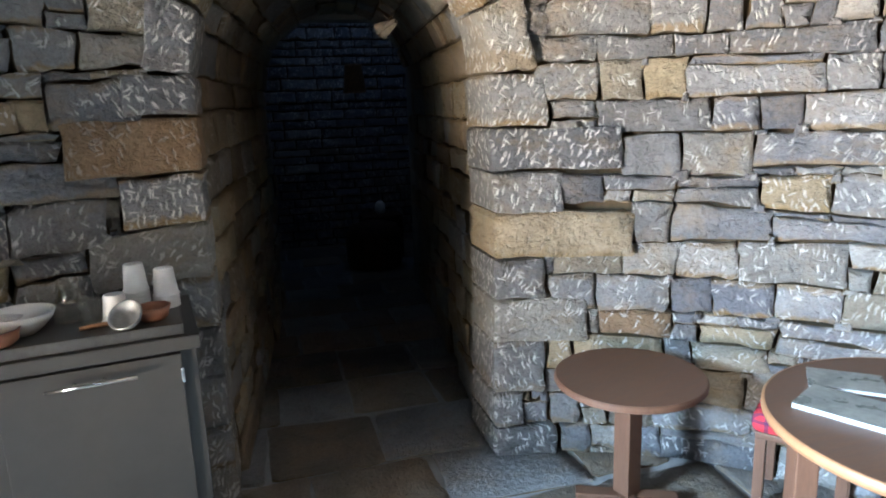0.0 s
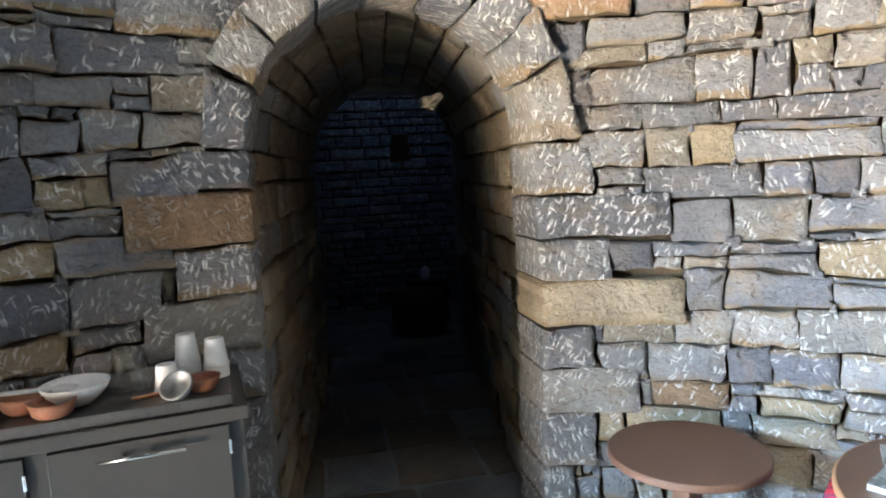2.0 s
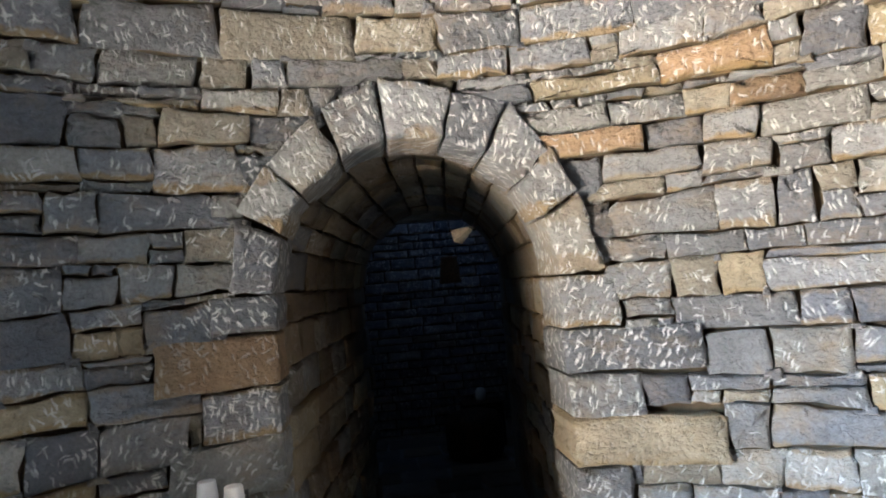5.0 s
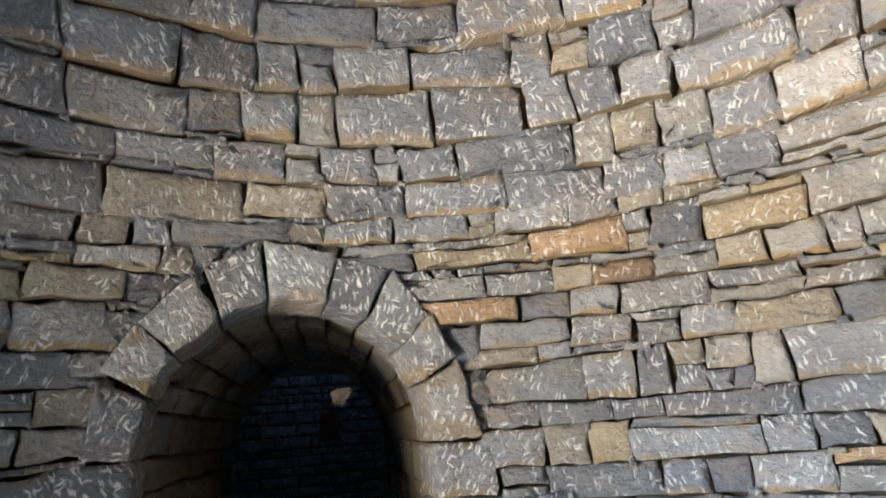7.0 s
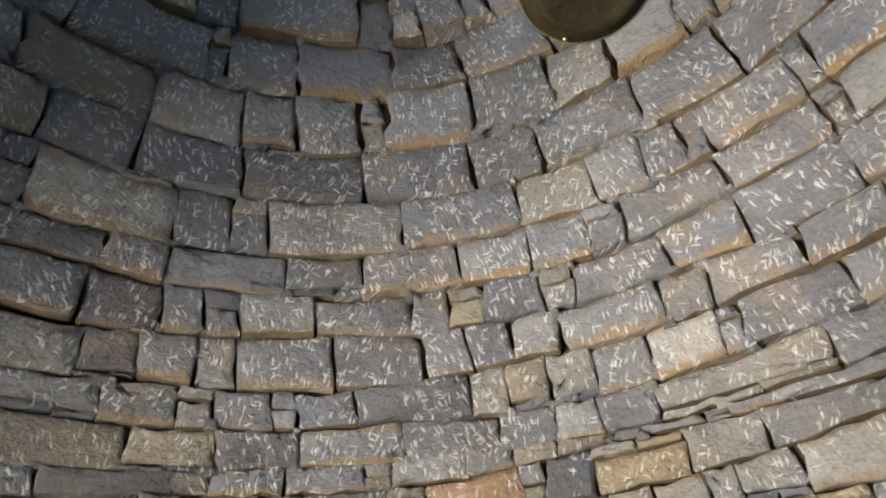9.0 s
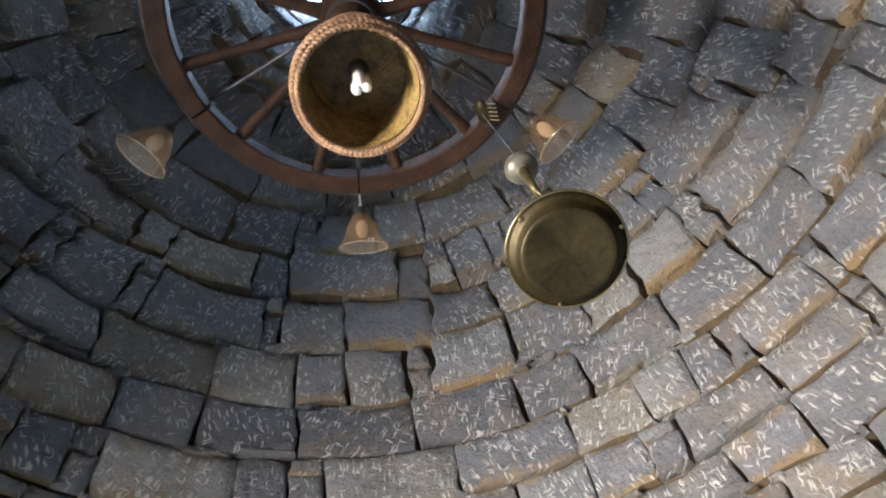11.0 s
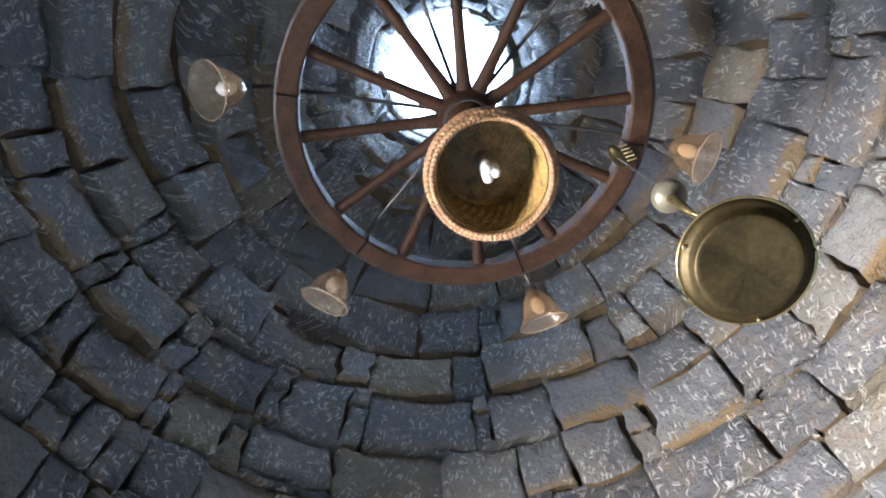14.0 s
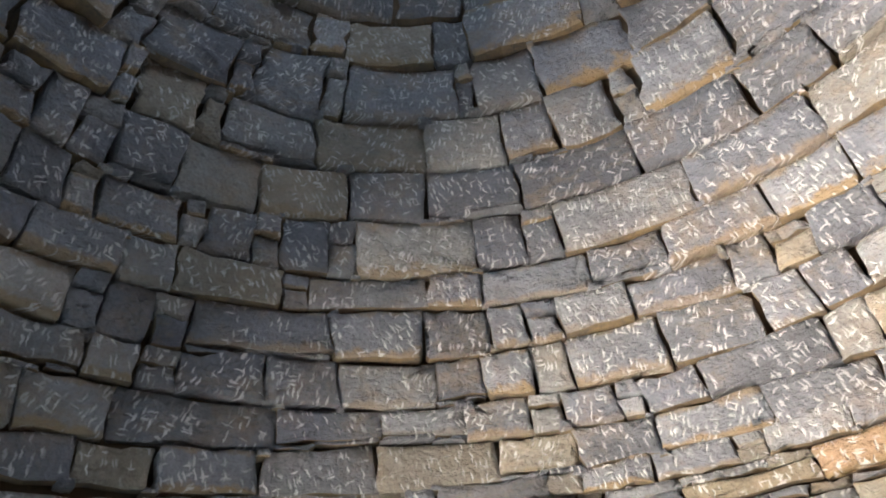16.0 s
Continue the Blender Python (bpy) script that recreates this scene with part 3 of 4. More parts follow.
        out.append(((u0 + 0.4, foot), stone(chamber, q, rnd.uniform(0.012, 0.024), 0.05, 0.004, su, 0.0, rnd, 0.005, 2.0)))

    def clear_at(a, b, side):
        if b > SPRING + 0.02:
            z = (a + b) / 2
        else:
            z = a + 0.01 if kept_clear(a + 0.01, side) < kept_clear(b - 0.01, side) else b - 0.01
        return math.asin(min(0.9, kept_clear(z, side) / rad(z)))

    for k in range(len(levels) - 1):
        a, b = levels[k], levels[k + 1]
        mid = (a + b) / 2
        su = su_at(mid)
        u = -math.pi + rnd.uniform(0, 0.1)
        end = u + 2 * math.pi
        while u < end - 0.02:
            w = rnd.choice(widths) * rnd.uniform(0.8, 1.25) / su
            if end - (u + w) < 0.1 / su:
                w = end - u
            u0, u1 = u, u + w
            u = u1
            # keep clear of the passage and of the entrance
            spans = [(u0, u1)]
            if kept_clear(mid, 1) > 0:
                lo, hi = (-clear_at(a, b, -1), clear_at(a, b, 1))
                if u1 > lo and u0 < hi:
                    spans = [(p, q) for p, q in ((u0, min(u1, lo)), (max(u0, hi), u1)) if q - p > 0.012]
            for u0, u1 in spans:
                one(u0, u1, a, b, k, su)
                if rnd.random() < 0.42 and b < 4.9:
                    chip(u0, a, b, k, su)
    return out


# ---- core of the walls: one thick shell with the openings through it ----
def shell():
    bm = bmesh.new()
    n, zs = 200, [i * 0.1 for i in range(60)]
    grid = [[bm.verts.new(chamber(2 * math.pi * k / n - math.pi, z, -0.055)) for k in range(n)] for z in zs]
    for i in range(len(zs) - 1):
        for k in range(n):
            u, z = 2 * math.pi * (k + 0.5) / n - math.pi, zs[i] + 0.05
            x, y = rad(z) * math.sin(u), rad(z) * math.cos(u)
            if y > 0 and ((z < SPRING and abs(x) < 0.62) or (z >= SPRING and (x / 0.63) ** 2 + ((z - SPRING) / 0.67) ** 2 < 1)):
                continue
            if z < 2.0 and -0.34 < u - ENTRANCE < 0.24:
                continue
            bm.faces.new((grid[i][k], grid[i][(k + 1) % n], grid[i + 1][(k + 1) % n], grid[i + 1][k]))
    loose = [v for v in bm.verts if not v.link_faces]
    bmesh.ops.delete(bm, geom=loose, context="VERTS")
    bmesh.ops.recalc_face_normals(bm, faces=bm.faces[:])
    back = bmesh.ops.extrude_face_region(bm, geom=bm.faces[:])
    for v in back["geom"]:
        if isinstance(v, bmesh.types.BMVert):
            out = Vector((v.co.x, v.co.y - shift(v.co.z), 0)).normalized()
            v.co += out * 0.4 + Vector((0, 0, 0.12 if v.co.z > 2.4 else 0))
    return bm


wall = tagged(new("wall_chamber", mesh_of("wall_chamber", shell(), M_EARTH)), "round drystone chamber wall of grey and tan limestone", "wall", kind="structure")
dome = thing("dome_wall", Matrix(), "corbelled dome of grey limestone with white tool marks", "dome", kind="structure")
arch = thing("arch_wall", Matrix(), "round arch and quoins of pecked grey limestone", "arch", kind="structure")


# ---- the passage and the far room ----
def passage_line():
    """The passage's section, from the left foot over the vault to the right foot, by running length."""
    pts = [(-HALF - 0.012, 0.0)]
    for i in range(25):
        t = math.pi - math.pi * i / 24
        pts.append(((HALF + 0.012) * math.cos(t), SPRING + (RISE + 0.012) * math.sin(t)))
    pts.append((HALF + 0.012, 0.0))
    run = [0.0]
    for a, b in zip(pts, pts[1:]):
        run.append(run[-1] + math.hypot(b[0] - a[0], b[1] - a[1]))
    return pts, run


LINE, RUN = passage_line()


def tunnel(u, v, d):
    """u: along the passage, v: length round its section, d: out of its face."""
    v = min(max(v, 0.0), RUN[-1])
    x = float(np.interp(v, RUN, [p[0] for p in LINE]))
    z = float(np.interp(v, RUN, [p[1] for p in LINE]))
    e = 0.02
    xa, za = (float(np.interp(v - e, RUN, [p[k] for p in LINE])) for k in (0, 1))
    xb, zb = (float(np.interp(v + e, RUN, [p[k] for p in LINE])) for k in (0, 1))
    t = Vector((xb - xa, zb - za)).normalized()
    nx, nz = t.y, -t.x
    return (x + nx * d + SKEW * (u - 2.2), u, z + nz * d)


def passage():
    rnd = random.Random(5)
    out = []
    v = 0.0
    while v < RUN[-1] - 0.02:
        h = rnd.uniform(0.11, 0.19)
        if RUN[-1] - v - h < 0.09:
            h = RUN[-1] - v
        u = 2.32 + rnd.uniform(0, 0.12)
        while u < 4.9:
            w = rnd.uniform(0.2, 0.5)
            q = [(u + 0.005, v + 0.004), (min(u + w, 4.98) - 0.005, v + 0.004), (min(u + w, 4.98) - 0.005, v + h - 0.004), (u + 0.005, v + h - 0.004)]
            out.append(((u, v), stone(tunnel, q, rnd.uniform(-0.022, 0.02), 0.08, rnd.uniform(0.006, 0.014), 1.0, 0.0, rnd)))
            u += w
        v += h
    return out


bm = bmesh.new()
steps = [2.26, 2.6, 3.5, 4.4, 4.98]
cols = [[bm.verts.new(tunnel(u, v, -0.05)) for v in np.linspace(0, RUN[-1], 49)] for u in steps]
for a, b in zip(cols, cols[1:]):
    for i in range(48):
        bm.faces.new((a[i], b[i], b[i + 1], a[i + 1]))
bmesh.ops.recalc_face_normals(bm, faces=bm.faces[:])
more = bmesh.ops.extrude_face_region(bm, geom=bm.faces[:])
for v in more["geom"]:
    if isinstance(v, bmesh.types.BMVert):
        away = Vector((v.co.x - SKEW * (v.co.y - 2.2), 0, max(0, v.co.z - SPRING))).normalized()
        v.co += away * 0.5
passage_wall = tagged(new("wall_passage", mesh_of("wall_passage", bm, M_EARTH)), "dark vaulted passage lined with rough limestone", "passage", kind="structure")

far = thing("wall_far_room", Matrix(), "dim far room of bluish coursed stone", "wall", kind="structure")
part("back_core", box(-1.9, 7.06, 0, 2.9, 7.4, 3.1), M_EARTH, far)
part("side", box(-2.2, 4.98, 0, -1.9, 7.4, 3.1), M_PLASTER, far)
part("side", box(2.9, 4.98, 0, 3.2, 7.4, 3.1), M_PLASTER, far)
part("near_wall", box(-2.2, 4.98, 0, -0.30, 5.2, 3.1), M_PLASTER, far)
part("near_wall", box(0.86, 4.98, 0, 3.2, 5.2, 3.1), M_PLASTER, far)
part("lintel", box(-0.30, 4.98, 2.15, 0.86, 5.2, 3.1), M_PLASTER, far)
tagged(new("ceiling", mesh_of("ceiling", box(-2.2, 4.98, 3.1, 3.2, 7.4, 3.3), M_PLASTER)), "plain ceiling of the far room", "ceiling", kind="structure")

# glowing disc added over the smoke hole, standing in for the bright sky
tagged(new("skylight", mesh_of("skylight", turned([(0.003, 6.02), (0.5, 6.02), (0.8, 6.0), (0.8, 6.05), (0.003, 6.08)], 40, None, pose(0.09, 0.31, 0)), M_SKY_GLOW)), "glowing disc added above the roof opening in place of bright sky", "skylight", kind="structure")

# ---- floors ----
floor = tagged(new("floor", mesh_of("floor", box(-3.2, -3.2, -0.12, 3.2, 7.5, -0.012), M_GROUT)), "worn irregular flagstone floor with pale joints", "floor", kind="structure")
bm = bmesh.new()
bmesh.ops.create_grid(bm, x_segments=2, y_segments=2, size=400, matrix=pose(0, 0, -0.14))
tagged(new("ground", mesh_of("ground", bm, M_GROUND)), "dry sunlit earth around the building", "ground", kind="structure")
# entrance reveal and lintel, out of view; jambs keep daylight off the left wall
gate = thing("entrance_wall", pose(0, 0, 0, 0, 0, -math.degrees(ENTRANCE)), "unseen plain stone reveal of the entrance, trimming its daylight", "reveal", kind="structure")
part("jamb", box(-1.15, 2.1, 0, -0.78, 2.9, 2.1), M_PLASTER, gate)
part("jamb", box(0.43, 2.12, 0, 0.95, 2.9, 2.1), M_PLASTER, gate)
part("lintel", box(-1.15, 2.05, 1.98, 0.95, 2.9, 2.5), M_PLASTER, gate)

# ---- steel counter by the passage ----
COUNTER = pose(-0.565, 1.668, 0, 0, 0, 9.0)


def counter():
    """Local x runs left along the front (negative), y back to the wall."""
    c = thing("counter_cabinet", COUNTER, "grey painted metal counter cabinet with doors against the stone wall", "cabinet")
    wide, deep, high = 1.35, 0.47, 0.84
    bm = box(-wide, 0.018, 0.08, 0, deep, high, 0.004)
    part("body", bm, M_CABINET, c)
    part("plinth", box(-wide + 0.03, 0.05, 0.0, -0.03, deep, 0.08, 0.003), M_CABINET, c)
    part("top_rail", box(-wide, -0.012, high, 0.012, deep, high + 0.042, 0.005), M_CABINET, c, "projecting grey top rail")
    for x0, x1 in ((-0.515, -0.045), (-1.04, -0.57), (-1.33, -1.08)):
        d = part("door", box(x0, 0.0, 0.12, x1, 0.02, high - 0.012, 0.003), M_CABINET, c)
        if x1 - x0 > 0.3:
            mid, z = (x0 + x1) / 2, high - 0.05
            b = rod((mid - 0.115, -0.03, z), (mid + 0.115, -0.03, z), 0.0045, 0.0075, 12)
            for s in (-0.045, 0.03):
                rod((mid + s, -0.03, z), (mid + s, 0.004, z), 0.006, None, 8, b)
            part("handle", b, M_CHROME, d, "slim chrome bar handle", True)
            part("hinge", box(x1 - 0.004, -0.004, high - 0.10, x1 + 0.004, 0.004, high - 0.055, 0.001), M_CHROME, d)
    return c


counter()
slab = thing("steel_worktop", COUNTER, "brushed steel worktop slab lying on the counter cabinet", "worktop")
part("slab", box(-0.62, 0.004, 0.883, -0.028, 0.44, 0.918, 0.004), M_STEEL, slab)
part("upstand", box(-0.62, 0.44, 0.883, -0.028, 0.455, 0.965, 0.003), M_STEEL, slab)
sink = thing("steel_sink", COUNTER, "shallow brushed steel sink set in the counter", "sink")
bm = box(-1.30, 0.02, 0.883, -0.64, 0.05, 0.9, 0.003)
box(-1.30, 0.40, 0.883, -0.64, 0.44, 0.9, 0.003, None, bm)
box(-0.67, 0.05, 0.883, -0.64, 0.40, 0.9, 0.003, None, bm)
box(-1.30, 0.05, 0.883, -1.27, 0.40, 0.9, 0.003, None, bm)
part("rim", bm, M_STEEL, sink)
part("basin", box(-1.27, 0.05, 0.8825, -0.67, 0.40, 0.886), M_STEEL, sink)


def on_counter(x, y):
    return (COUNTER @ Vector((x, y, 0)))


def crockery(name, x, y, profile, material, label, category, z=0.918, tilt=(0, 0, 0), group=""):
    p = on_counter(x, y)
    ob = new(name, mesh_of(name, turned(profile, 40), material, True))
    ob.matrix_world = pose(p.x, p.y, z, *tilt)
    return tagged(ob, label, category, group)


def bowl_profile(r, h, foot=0.5, wall=0.006):
    out = [(0.002, 0.0), (r * foot, 0.0), (r * (foot + 0.22), h * 0.25), (r * 0.9, h * 0.65), (r, h), (r - wall, h), (r * 0.9 - wall, h * 0.66), (r * (foot + 0.2) - wall, h * 0.3), (r * foot * 0.8, 0.012), (0.002, 0.011)]
    return out


def cup_stack(name, x, y, r, h, n, label):
    p = on_counter(x, y)
    c = thing(name, pose(p.x, p.y, 0.918), label, "cups", "paper cups on the counter")
    for i in range(n):
        z = i * 0.011
        pr = [(r * 0.74, z), (r, z + h), (r + 0.003, z + h + 0.002), (r + 0.003, z + h - 0.003), (r - 0.002, z + h - 0.002), (r * 0.72, z + 0.006)]
        part("cup", turned(pr, 28), M_PAPER, c, "", True)
    return c


def upturned_stack(name, x, y, r, h, n, label):
    p = on_counter(x, y)
    c = thing(name, pose(p.x, p.y, 0.918), label, "cups", "paper cups on the counter")
    for i in range(n):
        z = i * 0.012
        pr = [(r + 0.003, z), (r + 0.003, z + 0.004), (r, z + 0.005), (r * 0.78, z + h), (r * 0.74, z + h + 0.002), (0.003, z + h), ]
        part("cup", turned(pr, 28), M_PAPER, c, "", True)
    return c


upturned_stack("cup_stack", -0.148, 0.28, 0.037, 0.085, 5, "tall stack of upturned white paper cups on the worktop")
upturned_stack("cup_stack", -0.062, 0.22, 0.037, 0.085, 4, "stack of upturned white paper cups by the worktop's end")
upturned_stack("cup_stack", -0.205, 0.13, 0.037, 0.08, 1, "single upturned white paper cup on the worktop")
crockery("terracotta_bowl", -0.105, 0.085, bowl_profile(0.052, 0.042, 0.6), M_TERRA, "small brown terracotta bowl beside the paper cups", "bowl", group="terracotta bowls")
crockery("grey_bowl", -0.165, 0.05, bowl_profile(0.05, 0.035, 0.5), M_CHAIN, "small grey metal bowl tipped on its side", "bowl", z=0.935, tilt=(38, -20, 0))
crockery("white_bowl", -0.45, 0.14, bowl_profile(0.093, 0.062, 0.42), M_WHITE, "white glazed serving bowl on the worktop", "bowl")
crockery("terracotta_bowl", -0.495, 0.052, bowl_profile(0.062, 0.045, 0.62), M_TERRA, "orange terracotta dish at the worktop's front edge", "bowl", group="terracotta bowls")
crockery("terracotta_bowl", -0.575, 0.13, bowl_profile(0.068, 0.05, 0.62), M_TERRA, "terracotta dish with a white ladle lying across it", "bowl", group="terracotta bowls")
ladle = thing("white_ladle", COUNTER @ pose(-0.56, 0.13, 0.972, 0, 6, 14), "flat white plastic spoon lying across a dish", "spoon")
b = box(-0.085, -0.014, 0, 0.06, 0.014, 0.007, 0.003)
part("handle", b, M_PAPER, ladle)
part("blade", turned([(0.002, 0.002), (0.03, 0.0), (0.036, 0.006), (0.03, 0.008), (0.002, 0.006)], 20, None, pose(0.085, 0, 0)), M_PAPER, ladle, "", True)
crockery("glass_carafe", -0.325, 0.2, [(0.002, 0.002), (0.045, 0.002), (0.05, 0.02), (0.046, 0.06), (0.03, 0.085), (0.027, 0.11), (0.031, 0.125), (0.029, 0.125), (0.025, 0.11), (0.028, 0.085), (0.043, 0.058), (0.046, 0.02), (0.002, 0.006)], M_CLEAR, "small clear glass carafe on the worktop", "carafe")
crockery("drinking_glass", -0.275, 0.16, [(0.002, 0.001), (0.027, 0.001), (0.032, 0.08), (0.030, 0.08), (0.025, 0.006), (0.002, 0.006)], M_CLEAR, "clear drinking glass beside the carafe", "glass")
b = rod((-0.30, 0.07, 0.926), (-0.18, 0.09, 0.926), 0.006, 0.008, 10)
spoon = tagged(new("wooden_spoon", mesh_of("wooden_spoon", b, M_EDGE, True)), "short wooden stick lying on the worktop", "spoon")
spoon.matrix_world = COUNTER

# ---- tables by the wall ----
TOP1 = 0.524


def small_table():
    t = thing("round_side_table", pose(0.894, 1.711, 0, 0, 0, 20), "low round brown wooden side table on a cross foot", "table")
    r = 0.272
    part("tabletop", turned([(0.003, TOP1 - 0.028), (r - 0.006, TOP1 - 0.028), (r, TOP1 - 0.022), (r, TOP1 - 0.006), (r - 0.005, TOP1), (0.003, TOP1)], 64), M_TABLE, t)
    part("leg", box(-0.036, -0.036, 0.05, 0.036, 0.036, TOP1 - 0.028, 0.004), M_TABLE, t)
    for k in range(2):
        part("foot", box(-0.19, -0.03, 0.0 if k else 0.003, 0.19, 0.03, 0.045 if k else 0.052, 0.006, pose(0, 0, 0, 0, 0, 45 + 90 * k)), M_TABLE, t)
    part("bracket", box(-0.1, -0.02, TOP1 - 0.048, 0.1, 0.02, TOP1 - 0.028, 0.003), M_TABLE, t)
    return t


small_table()
TOP2, T2X, T2Y = 0.65, 1.36, 0.905


def large_table():
    t = thing("round_dining_table", pose(T2X, T2Y, 0), "large round brown wooden table with a pale edge", "table")
    r = 0.45
    part("tabletop", turned([(0.003, TOP2 - 0.03), (r - 0.012, TOP2 - 0.03), (r - 0.009, TOP2), (0.003, TOP2)], 96), M_TABLE, t)
    part("edging", turned([(r - 0.012, TOP2 - 0.03), (r - 0.003, TOP2 - 0.03), (r, TOP2 - 0.02), (r, TOP2 - 0.005), (r - 0.004, TOP2 + 0.001), (r - 0.0092, TOP2 + 0.001)], 96), M_EDGE, t, "lighter worn wooden edging", True)
    for k in range(3):
        a = radians(150 + 120 * k)
        part("leg", box(-0.03, -0.055, 0, 0.03, 0.055, TOP2 - 0.03, 0.005, Matrix.Translation((0.34 * math.cos(a), 0.34 * math.sin(a), 0)) @ pose(0, 0, 0, 0, 0, 150 + 120 * k)), M_TABLE, t)
    part("stretcher", turned([(0.003, 0.14), (0.32, 0.14), (0.32, 0.165), (0.003, 0.165)], 48), M_TABLE, t)
    return t


large_table()


def book(x, y, z, turn, wide, deep, thick, label):
    t = thing("magazine", pose(x, y, z, 0, 0, turn), label, "magazine", "magazines on the table")
    part("pages", box(-wide / 2, -deep / 2, 0.0015, wide / 2 - 0.002, deep / 2, thick - 0.0015, 0.0006), M_PAGES, t)
    part("cover", box(-wide / 2 - 0.002, -deep / 2 - 0.002, thick - 0.0015, wide / 2, deep / 2 + 0.002, thick, 0.0), M_COVER, t)
    part("back_cover", box(-wide / 2 - 0.002, -deep / 2 - 0.002, 0, wide / 2, deep / 2 + 0.002, 0.0015, 0.0), M_COVER, t)
    return t


book(1.165, 1.035, TOP2 + 0.001, -62, 0.235, 0.165, 0.016, "glossy magazine with white page edges on the table")
book(1.30, 1.175, TOP2 + 0.001, -40, 0.2, 0.14, 0.012, "second magazine lying beside the first")

stool = thing("stool", pose(1.50, 1.50, 0, 0, 0, 40), "small wooden stool with a red plaid cushion by the wall", "stool")
for sx in (-0.13, 0.13):
    for sy in (-0.13, 0.13):
        part("leg", box(sx - 0.018, sy - 0.018, 0, sx + 0.018, sy + 0.018, 0.30, 0.003), M_TABLE, stool)
part("seat", box(-0.15, -0.15, 0.30, 0.15, 0.15, 0.325, 0.006), M_TABLE, stool)
cushion = part("cushion", box(-0.165, -0.165, 0.325, 0.165, 0.165, 0.40, 0.03), M_PLAID, stool, "red and dark blue plaid cushion", True)

# ---- cart wheel chandelier ----
WHEEL = Vector((0.014, -0.025, 3.66))
PHASE = radians(1.8)


def wheel():
    c = thing("wheel_chandelier", Matrix.Translation(WHEEL), "old wooden cart wheel chandelier with amber glass lamps", "chandelier")
    inner, outer, half, top = 0.503, 0.568, 0.036, 0.016
    for k in range(6):
        bm = bmesh.new()
        a0, a1 = PHASE + radians(15 + 60 * k + 0.35), PHASE + radians(75 + 60 * k - 0.35)
        loops = []
        rr = random.Random(k)
        for i in range(13):
            a = a0 + (a1 - a0) * i / 12
            w = rr.uniform(-0.0015, 0.0015)
            pts = [(inner + w, -half + 0.006), (inner + 0.006, -half), (outer - 0.006, -half + w), (outer, -half + 0.006), (outer, top), (inner, top)]
            loops.append([bm.verts.new((r * math.cos(a), r * math.sin(a), z)) for r, z in pts])
        for p, q in zip(loops, loops[1:]):
            for j in range(6):
                bm.faces.new((p[j], p[(j + 1) % 6], q[(j + 1) % 6], q[j]))
        bm.faces.new(loops[0])
        bm.faces.new(loops[-1])
        part("felloe", bm, M_WHEEL, c)
    part("tyre", turned([(outer, -half + 0.008), (outer + 0.007, -half + 0.008), (outer + 0.007, top - 0.004), (outer, top - 0.004)], 72), M_IRON, c, "thin rusty iron tyre", True)
    part("hub", turned([(0.003, -0.1), (0.035, -0.1), (0.052, -0.09), (0.062, -0.05), (0.085, -0.03), (0.092, 0.0), (0.085, 0.035), (0.06, 0.06), (0.05, 0.1), (0.003, 0.1)], 36), M_WHEEL, c, "turned wooden hub", True)
    part("hub_band", turned([(0.0635, -0.056), (0.068, -0.056), (0.074, -0.038), (0.07, -0.038)], 36), M_IRON, c)
    for k in range(12):
        a = PHASE + radians(30 * k)
        ux, uy = math.cos(a), math.sin(a)
        bm = bmesh.new()
        prev = None
        for r, w in ((0.075, 0.026), (0.13, 0.021), (0.2, 0.018), (0.38, 0.0165), (0.47, 0.019), (0.507, 0.021)):
            loop = [bm.verts.new((r * ux - uy * w * math.cos(t), r * uy + ux * w * math.cos(t), w * 0.85 * math.sin(t))) for t in [2 * math.pi * j / 8 for j in range(8)]]
            if prev:
                for j in range(8):
                    bm.faces.new((prev[j], prev[(j + 1) % 8], loop[(j + 1) % 8], loop[j]))
            prev = loop
        part("spoke", bm, M_WHEEL, c, "", True)
    for k in range(6):
        a = radians(16.5 + 60 * k)
        ux, uy = math.cos(a), math.sin(a)
        bm = bmesh.new()
        rod((0.06 * ux, 0.06 * uy, 0.055), (0.60 * ux, 0.60 * uy, 0.05), 0.0065, None, 8, bm)
        rod((0.60 * ux, 0.60 * uy, 0.05), (0.67 * ux, 0.67 * uy, 0.0), 0.0065, None, 8, bm)
        arm = part("lamp_arm", bm, M_IRON, c, "thin dark iron lamp arm")
        place = pose(0, 0, 0, 0, 0, math.degrees(a)) @ Matrix.Translation((0.66, 0, 0.012)) @ Matrix.Rotation(radians(140), 4, "Y") @ Matrix.Scale(1.08, 4)
        part("socket", turned([(0.003, -0.01), (0.016, -0.008), (0.02, 0.015), (0.017, 0.035), (0.003, 0.036)], 16, None, place), M_IRON, arm, "", True)
        shade = turned([(0.018, 0.012), (0.032, 0.026), (0.046, 0.05), (0.054, 0.08), (0.062, 0.105), (0.078, 0.124), (0.0765, 0.125), (0.0595, 0.106), (0.0515, 0.08), (0.0435, 0.051), (0.0295, 0.027), (0.0155, 0.013)], 48, None, place,
                       lambda s, t: 0.10 * math.sin(8 * t) * max(0.0, 1 - abs(2 * s - 1) * 1.25))
        part("glass_shade", shade, M_AMBER, arm, "scalloped amber pressed glass shade", True)
        # added ring, the rim's highlight put into its paler glass
        part("lip_highlight", ring(0.0772, 0.0022, 48, 6, place @ pose(0, 0, 0.1245)), M_LIP_SHINE, arm, "", True)
        part("bulb", turned([(0.003, 0.03), (0.014, 0.04), (0.021, 0.06), (0.019, 0.078), (0.01, 0.09), (0.003, 0.093)], 20, None, place), M_BULB, arm, "", True)
